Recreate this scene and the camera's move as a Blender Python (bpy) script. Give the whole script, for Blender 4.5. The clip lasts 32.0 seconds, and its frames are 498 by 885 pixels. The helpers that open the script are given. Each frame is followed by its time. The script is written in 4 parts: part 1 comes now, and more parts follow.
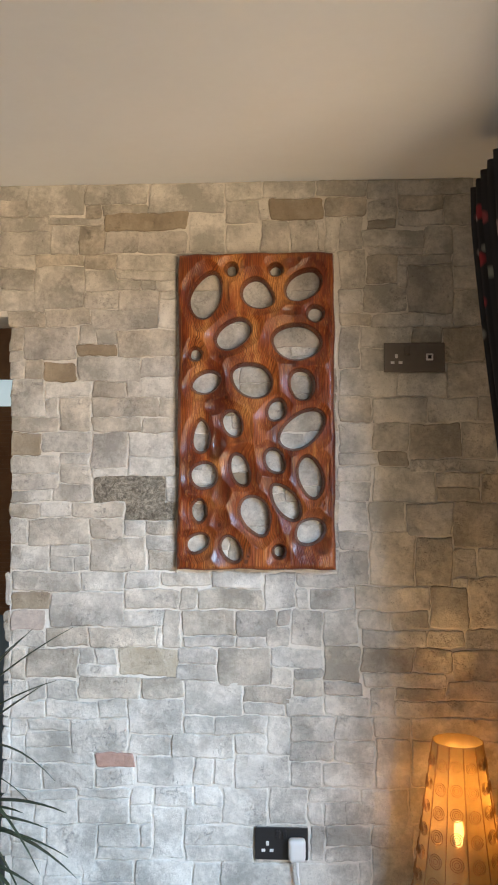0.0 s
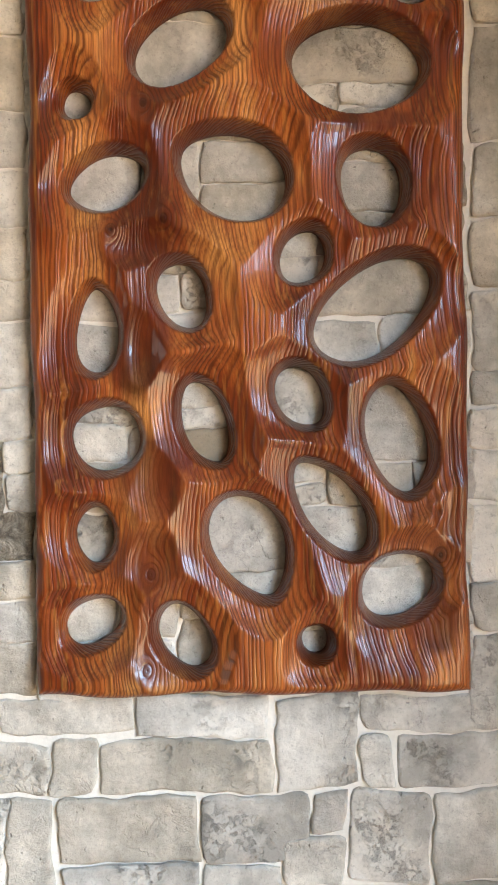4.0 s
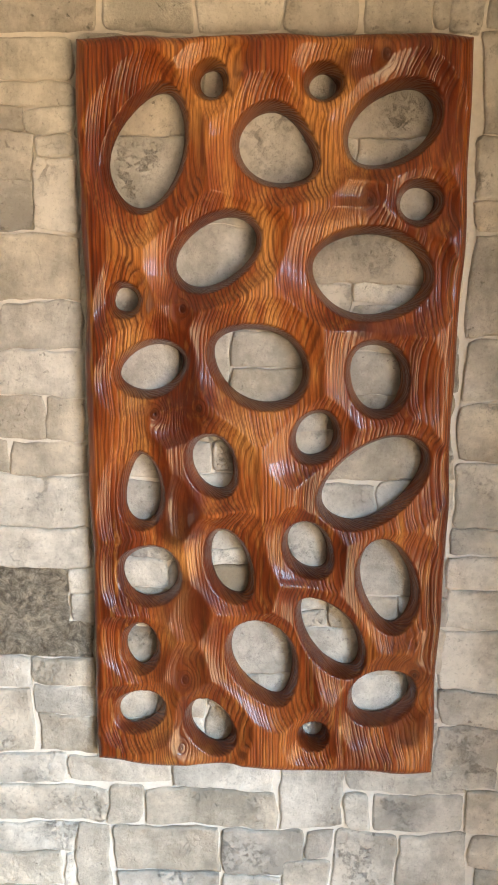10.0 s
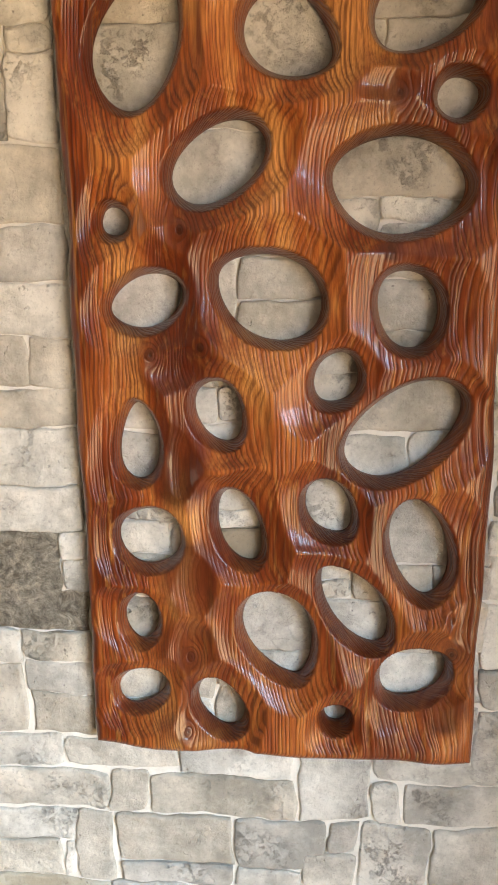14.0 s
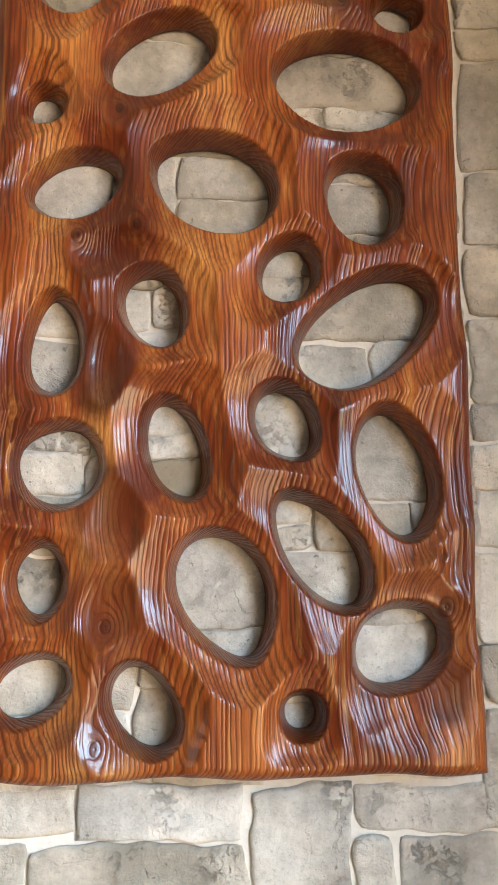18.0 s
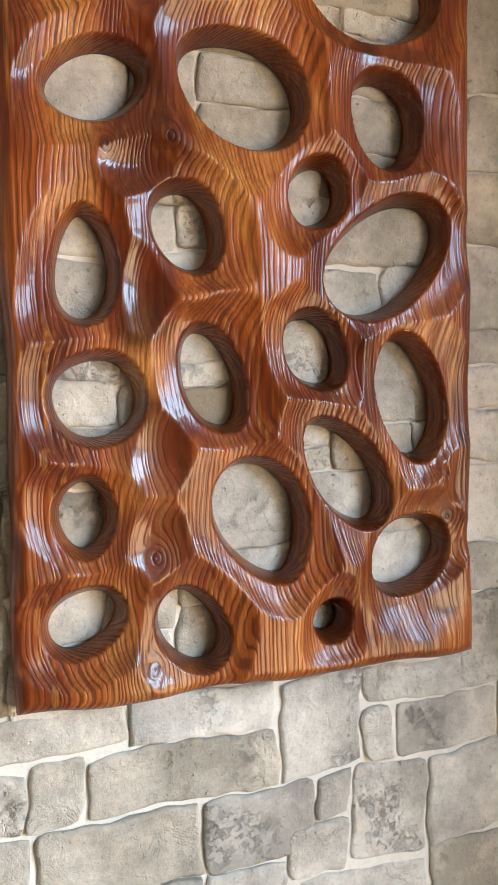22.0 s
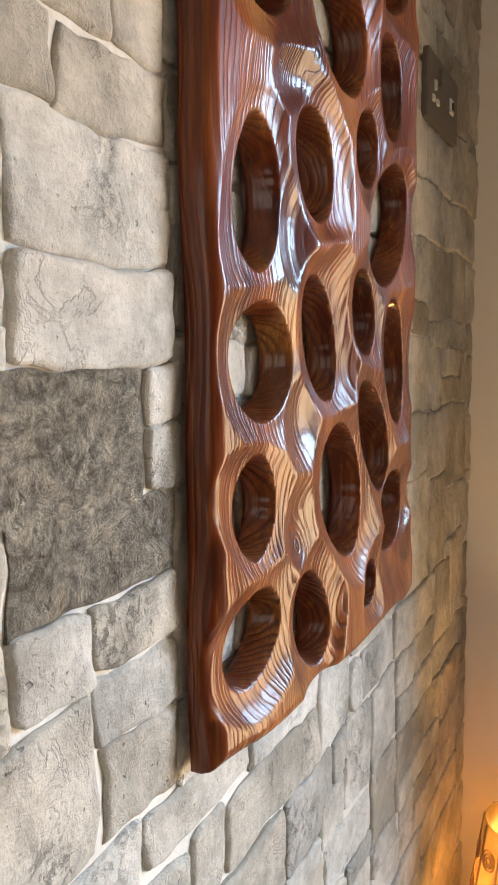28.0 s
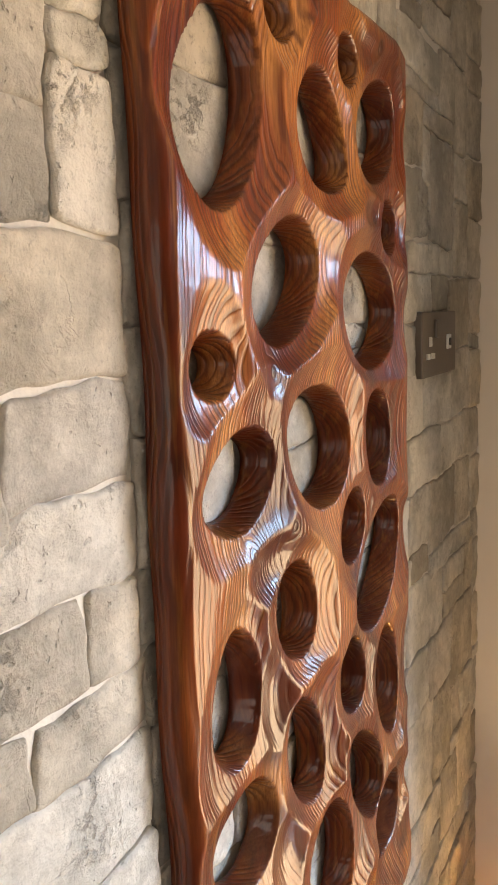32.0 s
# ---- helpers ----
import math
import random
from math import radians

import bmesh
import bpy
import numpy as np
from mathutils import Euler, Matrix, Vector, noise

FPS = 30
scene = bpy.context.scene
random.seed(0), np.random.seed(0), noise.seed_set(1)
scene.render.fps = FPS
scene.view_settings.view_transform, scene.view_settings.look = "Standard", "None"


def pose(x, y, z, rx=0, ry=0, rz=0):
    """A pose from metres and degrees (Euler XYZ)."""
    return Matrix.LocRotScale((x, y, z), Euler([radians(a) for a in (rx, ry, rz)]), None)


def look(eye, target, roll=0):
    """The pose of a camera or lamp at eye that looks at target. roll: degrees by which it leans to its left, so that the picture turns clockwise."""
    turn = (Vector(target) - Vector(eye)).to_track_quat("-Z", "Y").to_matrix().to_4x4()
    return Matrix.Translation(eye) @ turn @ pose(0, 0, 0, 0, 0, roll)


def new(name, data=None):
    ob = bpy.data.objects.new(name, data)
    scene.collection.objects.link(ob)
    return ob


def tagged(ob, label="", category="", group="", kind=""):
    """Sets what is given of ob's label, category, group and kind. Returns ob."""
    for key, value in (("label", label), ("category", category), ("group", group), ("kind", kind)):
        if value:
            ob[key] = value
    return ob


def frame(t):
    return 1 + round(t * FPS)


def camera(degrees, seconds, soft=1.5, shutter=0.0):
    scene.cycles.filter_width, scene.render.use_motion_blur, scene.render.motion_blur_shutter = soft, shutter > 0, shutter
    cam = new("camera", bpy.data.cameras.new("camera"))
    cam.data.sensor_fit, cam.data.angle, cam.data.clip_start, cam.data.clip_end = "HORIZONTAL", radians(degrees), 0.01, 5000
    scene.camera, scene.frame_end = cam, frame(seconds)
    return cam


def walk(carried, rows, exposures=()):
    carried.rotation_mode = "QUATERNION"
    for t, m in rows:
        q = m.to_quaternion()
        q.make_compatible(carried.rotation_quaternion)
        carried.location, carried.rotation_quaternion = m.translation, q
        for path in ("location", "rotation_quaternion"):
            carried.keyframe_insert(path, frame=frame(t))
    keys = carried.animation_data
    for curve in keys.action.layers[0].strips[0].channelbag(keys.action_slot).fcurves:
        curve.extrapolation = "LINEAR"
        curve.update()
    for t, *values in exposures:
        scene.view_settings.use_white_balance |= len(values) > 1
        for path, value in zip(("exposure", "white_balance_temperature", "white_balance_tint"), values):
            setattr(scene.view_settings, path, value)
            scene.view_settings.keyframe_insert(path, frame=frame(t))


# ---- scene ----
cam = camera(34.7, 32.0, soft=1.8, shutter=0.15)
PATH = [
    (0, (0.087, -2.267, 1.412), (-0.004, -0.273, 1.538), -0.0),
    (0.5, (0.109, -2.072, 1.444), (-0.063, -0.083, 1.567), 0.9),
    (1, (0.074, -1.821, 1.438), (-0.105, 0.168, 1.544), 0.7),
    (1.5, (0.029, -1.611, 1.465), (-0.086, 0.384, 1.537), 0.4),
    (2, (0.033, -1.414, 1.46), (-0.054, 0.583, 1.531), 0.2),
    (2.5, (0.061, -1.188, 1.466), (-0.084, 0.806, 1.523), 0.4),
    (4.5, (-0.006, -0.823, 1.464), (0.024, 1.177, 1.429), -1.0),
    (5, (-0.002, -0.864, 1.472), (0.02, 1.136, 1.517), -0.6),
    (5.5, (0.006, -0.883, 1.485), (-0.001, 1.114, 1.593), -0.5),
    (6, (0.011, -0.894, 1.502), (-0.002, 1.1, 1.659), -0.6),
    (6.5, (0.01, -0.899, 1.522), (0.004, 1.091, 1.726), -0.2),
    (7, (0.01, -0.901, 1.56), (-0.005, 1.09, 1.752), 0.2),
    (7.5, (0.011, -0.905, 1.609), (-0.003, 1.093, 1.707), 0.4),
    (8, (0.015, -0.93, 1.65), (-0.019, 1.07, 1.681), 0.8),
    (8.5, (0.023, -0.96, 1.682), (-0.019, 1.038, 1.615), 0.5),
    (9, (0.022, -0.971, 1.74), (-0.038, 1.018, 1.545), 0.7),
    (9.5, (0.021, -0.976, 1.793), (-0.056, 1.0, 1.495), 1.1),
    (10, (0.021, -0.979, 1.835), (-0.06, 0.977, 1.427), 0.5),
    (10.5, (0.029, -0.973, 1.866), (-0.075, 0.959, 1.361), -0.2),
    (11, (0.032, -0.967, 1.891), (-0.089, 0.941, 1.304), -0.7),
    (11.5, (0.029, -0.986, 1.913), (-0.096, 0.919, 1.317), -0.3),
    (12, (0.025, -0.99, 1.93), (-0.1, 0.922, 1.357), -0.1),
    (12.5, (0.028, -0.969, 1.92), (-0.098, 0.948, 1.366), -0.4),
    (13, (0.029, -0.912, 1.87), (-0.115, 1.004, 1.314), -0.3),
    (13.5, (0.045, -0.875, 1.828), (-0.132, 1.043, 1.288), -0.4),
    (15.5, (0.033, -0.8, 1.65), (-0.106, 1.17, 1.329), -0.6),
    (16, (0.024, -0.781, 1.593), (-0.09, 1.199, 1.331), -1.0),
    (16.5, (0.023, -0.768, 1.537), (-0.031, 1.226, 1.392), -3.1),
    (17, (0.016, -0.753, 1.474), (0.054, 1.246, 1.513), -3.7),
    (17.5, (-0.006, -0.734, 1.412), (0.094, 1.253, 1.611), -1.9),
    (18, (-0.025, -0.727, 1.359), (0.114, 1.238, 1.704), -0.2),
    (18.5, (-0.04, -0.726, 1.317), (0.132, 1.21, 1.788), -0.4),
    (19, (-0.045, -0.731, 1.279), (0.153, 1.181, 1.832), -1.6),
    (19.5, (-0.035, -0.735, 1.249), (0.133, 1.165, 1.851), -2.8),
    (20, (-0.016, -0.755, 1.231), (0.069, 1.13, 1.895), -3.5),
    (20.5, (-0.043, -0.763, 1.225), (0.02, 1.111, 1.92), -3.3),
    (21, (-0.128, -0.728, 1.27), (0.075, 1.209, 1.726), -2.8),
    (21.5, (-0.206, -0.711, 1.371), (0.268, 1.224, 1.547), -2.0),
    (22, (-0.258, -0.703, 1.459), (0.433, 1.171, 1.347), -1.2),
    (22.5, (-0.296, -0.652, 1.526), (0.461, 1.189, 1.325), -0.2),
    (23, (-0.326, -0.571, 1.56), (0.563, 1.208, 1.352), 0.6),
    (23.5, (-0.411, -0.502, 1.570), (0.712, 1.132, 1.304), 0.5),
    (24, (-0.524, -0.430, 1.521), (0.836, 1.022, 1.293), 0.4),
    (24.5, (-0.556, -0.388, 1.463), (0.944, 0.926, 1.290), 0.4),
    (26.5, (-0.624, -0.291, 1.420), (1.099, 0.724, 1.361), 0.8),
    (27, (-0.595, -0.268, 1.420), (1.126, 0.739, 1.251), 1.3),
    (27.5, (-0.608, -0.257, 1.435), (1.121, 0.724, 1.216), 0.2),
    (28, (-0.642, -0.261, 1.468), (1.142, 0.614, 1.240), -0.5),
    (28.5, (-0.647, -0.252, 1.514), (1.165, 0.560, 1.274), -0.9),
    (29, (-0.641, -0.245, 1.571), (1.167, 0.535, 1.223), -2.3),
    (29.5, (-0.641, -0.243, 1.624), (1.162, 0.536, 1.246), -2.6),
    (30, (-0.626, -0.256, 1.667), (1.174, 0.556, 1.358), -2.2),
    (30.5, (-0.613, -0.261, 1.704), (1.186, 0.566, 1.424), -1.7),
    (31, (-0.607, -0.271, 1.753), (1.183, 0.577, 1.477), -1.7),
    (31.5, (-0.604, -0.282, 1.795), (1.164, 0.611, 1.520), -2.0),
    (32, (-0.606, -0.287, 1.835), (1.137, 0.644, 1.529), -2.1),
]
walk(cam, [(t, look(eye, target, roll)) for t, eye, target, roll in PATH], [(0, -0.20, 6750, 14), (1, -0.22, 6850, 14), (2.5, -0.10, 7000, 14), (5, 0.14, 7350, 14), (9, 0.15, 7400, 14), (12, 0.12, 7600, 14), (16, 0.14, 7350, 13), (20, 0.17, 7350, 14), (24, 0.06, 7500, 14), (28, 0.06, 7150, 15), (32, 0.32, 7000, 15)])

# ---- light ----
world = bpy.data.worlds.new("world")
scene.world = world
world.use_nodes = True
wn = world.node_tree
sky = wn.nodes.new("ShaderNodeTexSky")
sky.sky_type, sky.sun_disc = "NISHITA", False
sky.sun_elevation, sky.sun_rotation = radians(40), radians(200)
wn.links.new(sky.outputs[0], wn.nodes["Background"].inputs["Color"])
wn.nodes["Background"].inputs["Strength"].default_value = 0.1


def area_lamp(name, at, aim, width, height, watts, colour):
    data = bpy.data.lights.new(name, "AREA")
    data.shape, data.size, data.size_y, data.energy, data.color = "RECTANGLE", width, height, watts, colour
    ob = new(name, data)
    ob.matrix_world = look(at, aim)
    return ob


# daylight from outside the east window: a broad patch of sky, and light thrown up from the ground
area_lamp("window_sky_light", (4.2, -5.2, 4.1), (0.0, -0.2, 0.9), 3.0, 4.5, 1450, (0.41, 0.68, 1.0))
area_lamp("window_ground_light", (4.4, -5.2, -0.5), (-0.3, -0.3, 2.2), 4.6, 4.4, 640, (1.0, 0.76, 0.48))
# fill lamp in an unseen west opening, both added to lift the east wall
area_lamp("west_window_light", (-2.70, -0.95, 1.5), (0.7, -0.5, 1.3), 1.1, 1.15, 4.5, (1.0, 0.93, 0.85))

# ---- materials ----


def material(name):
    m = bpy.data.materials.new(name)
    m.use_nodes = True
    nt = m.node_tree
    return m, nt, nt.nodes["Principled BSDF"]


def node(nt, kind, **values):
    n = nt.nodes.new("ShaderNode" + kind)
    for key, value in values.items():
        n.inputs[key.replace("_", " ")].default_value = value
    return n


def ramp(nt, fac, *stops):
    n = nt.nodes.new("ShaderNodeValToRGB")
    while len(n.color_ramp.elements) < len(stops):
        n.color_ramp.elements.new(0.5)
    for e, (p, c) in zip(n.color_ramp.elements, stops):
        e.position, e.color = p, (*c, 1) if len(c) == 3 else c
    nt.links.new(fac, n.inputs[0])
    return n.outputs[0]


def maths(nt, op, a, b=0.0, c=0.0):
    n = nt.nodes.new("ShaderNodeMath")
    n.operation = op
    for i, v in enumerate((a, b, c)):
        if isinstance(v, (int, float)):
            n.inputs[i].default_value = v
        else:
            nt.links.new(v, n.inputs[i])
    return n.outputs[0]


def mix(nt, fac, a, b, how="MIX"):
    n = nt.nodes.new("ShaderNodeMix")
    n.data_type, n.blend_type = "RGBA", how
    for i, v in ((0, fac), (6, a), (7, b)):
        if isinstance(v, (int, float)):
            n.inputs[i].default_value = v
        elif isinstance(v, tuple):
            n.inputs[i].default_value = (*v, 1)
        else:
            nt.links.new(v, n.inputs[i])
    return n.outputs[2]


def noise_at(nt, vector, scale, detail=4.0, rough=0.55, distort=0.0):
    n = node(nt, "TexNoise", Scale=scale, Detail=detail, Roughness=rough, Distortion=distort)
    nt.links.new(vector, n.inputs["Vector"])
    return n.outputs["Fac"]


def bump(nt, bsdf, height, strength, distance, slot="Normal"):
    n = node(nt, "Bump", Strength=strength, Distance=distance)
    nt.links.new(height, n.inputs["Height"])
    nt.links.new(n.outputs[0], bsdf.inputs[slot])


def geometry(nt):
    return nt.nodes.new("ShaderNodeTexCoord").outputs["Object"]


def world_place(nt):
    return nt.nodes.new("ShaderNodeNewGeometry").outputs["Position"]


def shifted(nt, vector, size=7.0):
    """The place, moved for each object by its own random amount."""
    info = nt.nodes.new("ShaderNodeObjectInfo")
    n = nt.nodes.new("ShaderNodeVectorMath")
    n.operation = "ADD"
    nt.links.new(vector, n.inputs[0])
    nt.links.new(maths(nt, "MULTIPLY", info.outputs["Random"], size), n.inputs[1])
    return n.outputs[0], info.outputs["Random"]


def plain(name, colour, rough=0.5, metal=0.0, grain=60.0, depth=0.0004, vary=0.12):
    m, nt, b = material(name)
    p = geometry(nt)
    f = noise_at(nt, p, grain)
    g = noise_at(nt, p, grain / 9)
    dark = tuple(c * (1 - vary) for c in colour)
    light = tuple(min(1, c * (1 + vary)) for c in colour)
    c = ramp(nt, maths(nt, "MULTIPLY_ADD", f, 0.4, maths(nt, "MULTIPLY", g, 0.6)), (0.3, dark), (0.7, light))
    nt.links.new(c, b.inputs["Base Color"])
    b.inputs["Roughness"].default_value, b.inputs["Metallic"].default_value = rough, metal
    if depth:
        bump(nt, b, f, 0.5, depth)
    return m


def stone_material(name, low, high, pits=0.5, blotch=(0.26, 0.245, 0.225), blotchy=0.7, mottle=0.35, grain=70, twist=0.0):
    m, nt, b = material(name)
    p, rnd = shifted(nt, world_place(nt))
    broad = noise_at(nt, p, 9, 3, 0.5)
    fine = noise_at(nt, p, grain, 8, 0.68 + min(twist, 0.2) / 2, twist)
    zone = ramp(nt, noise_at(nt, p, 7, 2, 0.5), (0.42, (0.12,) * 3), (0.62, (1, 1, 1)))
    grit = noise_at(nt, p, 260, 3, 0.6)
    patch = noise_at(nt, p, 22, 6, 0.7, 0.6)
    c = ramp(nt, maths(nt, "MULTIPLY_ADD", broad, 1 - mottle, maths(nt, "MULTIPLY", fine, mottle)), (0.405, low), (0.585, high))
    c = mix(nt, ramp(nt, patch, (0.46, (0, 0, 0)), (0.84, (blotchy,) * 3)), c, blotch)
    smudge = maths(nt, "MULTIPLY", ramp(nt, noise_at(nt, p, 11, 5, 0.65, 0.8), (0.40, (0, 0, 0)), (0.78, (1, 1, 1))), ramp(nt, noise_at(nt, p, 3.0, 1, 0.5), (0.38, (0.15,) * 3), (0.60, (0.75,) * 3)))
    c = mix(nt, smudge, c, blotch)
    c = mix(nt, 1.0, c, ramp(nt, rnd, (0.0, (0.72, 0.68, 0.62)), (0.2, (0.95, 0.90, 0.82)), (0.45, (0.98, 0.97, 0.95)), (0.75, (1.0, 1.0, 0.98)), (1.0, (0.80, 0.78, 0.76))), "MULTIPLY")
    c = mix(nt, ramp(nt, grit, (0.30, (0.35,) * 3), (0.42, (0, 0, 0))), c, (0.22, 0.20, 0.18))
    nt.links.new(c, b.inputs["Base Color"])
    b.inputs["Roughness"].default_value = 0.85
    pit = ramp(nt, noise_at(nt, p, 150, 2, 0.5, 0.15), (0.25, (0, 0, 0)), (0.33, (1, 1, 1)))
    c = mix(nt, maths(nt, "MULTIPLY", maths(nt, "MULTIPLY", maths(nt, "SUBTRACT", 1.0, pit), zone), 0.6), c, tuple(v * 0.42 for v in low))
    nt.links.new(c, b.inputs["Base Color"])
    vein = ramp(nt, maths(nt, "ABSOLUTE", maths(nt, "SUBTRACT", noise_at(nt, p, 26, 5, 0.6, 0.5), 0.5)), (0.0, (1, 1, 1)), (0.022, (0, 0, 0)))
    vein = maths(nt, "MULTIPLY", vein, ramp(nt, noise_at(nt, p, 13, 2, 0.5), (0.52, (0, 0, 0)), (0.66, (1, 1, 1))))
    c = mix(nt, maths(nt, "MULTIPLY", vein, 0.18), c, tuple(v * 0.5 for v in low))
    nt.links.new(c, b.inputs["Base Color"])
    crater = maths(nt, "MULTIPLY", ramp(nt, noise_at(nt, p, 100, 8, 0.78, 0.3), (0.40, (1, 1, 1)), (0.49, (0, 0, 0))), 0.5 if pits > 2 else maths(nt, "MULTIPLY", ramp(nt, noise_at(nt, p, 12, 2, 0.5), (0.54, (0, 0, 0)), (0.68, (1, 1, 1))), 0.4))
    c = mix(nt, crater, c, tuple(v * 0.42 for v in low))
    nt.links.new(c, b.inputs["Base Color"])
    chip = noise_at(nt, p, 34, 6, 0.68, 0.3)
    relief = maths(nt, "ADD", maths(nt, "MULTIPLY_ADD", maths(nt, "MULTIPLY", chip, zone), 1.7, maths(nt, "MULTIPLY", fine, 0.45 + pits * 0.4)), maths(nt, "MULTIPLY", maths(nt, "MULTIPLY", pit, zone), 0.35 + pits * 0.3))
    relief = maths(nt, "SUBTRACT", relief, maths(nt, "MULTIPLY_ADD", crater, 0.9, maths(nt, "MULTIPLY", vein, 0.2)))
    bump(nt, b, relief, 0.95, 0.0034 * (0.6 + pits))
    return m


STONES = {
    "": stone_material("pale_stone", (0.43, 0.415, 0.38), (0.80, 0.765, 0.71), 0.7, (0.31, 0.29, 0.26), blotchy=0.44),
    "D": stone_material("dark_stone", (0.27, 0.24, 0.20), (0.92, 0.87, 0.77), 3.2, (0.24, 0.215, 0.18), 0.35, 0.85, 46, 1.3),
    "B": stone_material("brown_stone", (0.33, 0.27, 0.20), (0.45, 0.38, 0.29), 0.6, (0.22, 0.18, 0.13)),
    "T": stone_material("tan_stone", (0.46, 0.40, 0.31), (0.58, 0.53, 0.44), 0.6, (0.36, 0.30, 0.22)),
    "R": stone_material("red_stone", (0.42, 0.25, 0.20), (0.52, 0.34, 0.28), 0.6, (0.30, 0.17, 0.13)),
    "P": stone_material("pink_stone", (0.50, 0.42, 0.37), (0.60, 0.52, 0.47), 0.4),
}
MORTAR = plain("mortar", (0.73, 0.69, 0.625), 0.9, 0, 150, 0.002, 0.14)
PLASTER = plain("cream_plaster", (0.84, 0.79, 0.74), 0.85, 0, 40, 0.0006, 0.03)
TAUPE = plain("taupe_paint", (0.38, 0.35, 0.31), 0.85, 0, 40, 0.0006, 0.05)
CEILING_PAINT = plain("ceiling_paint", (0.77, 0.80, 0.84), 0.9, 0, 40, 0.0004, 0.02)
FLOORING = plain("oak_floor", (0.40, 0.27, 0.155), 0.45, 0, 12, 0.0004, 0.2)
DARK_WOOD = plain("dark_brown_timber", (0.24, 0.125, 0.06), 0.4, 0, 30, 0.0004, 0.3)
BRONZE = plain("bronze_plate", (0.17, 0.145, 0.125), 0.45, 0.4, 90, 0.0001)
BLACK = plain("black_plastic", (0.02, 0.02, 0.022), 0.35, 0, 90, 0.0)
WHITE = plain("white_plastic", (0.75, 0.74, 0.72), 0.4, 0, 90, 0.0, 0.03)
LEAF = plain("leaf_green", (0.035, 0.050, 0.025), 0.45, 0, 50, 0.0005, 0.4)
TERRACOTTA = plain("pot_clay", (0.30, 0.28, 0.27), 0.7, 0, 50, 0.0005)

# knots in the panel's timber: place across, height, size
KNOTS = [(-97, 1797, 17), (-132, 1671, 15), (-78, 1680, 18), (116, 1920, 20), (-98, 1322, 20), (128, 2072, 24), (-103, 1225, 17), (196, 1337, 22)]


# smooth, glossier, dark red hollows: place across, height, half width, half height
RED_HOLLOWS = [(-106, 1650, 34, 20), (-106, 1556, 34, 58), (-92, 1418, 38, 46), (-98, 1336, 38, 32), (-62, 1474, 16, 48), (-100, 1232, 34, 18),
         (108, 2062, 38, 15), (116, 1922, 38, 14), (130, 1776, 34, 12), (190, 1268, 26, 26)]


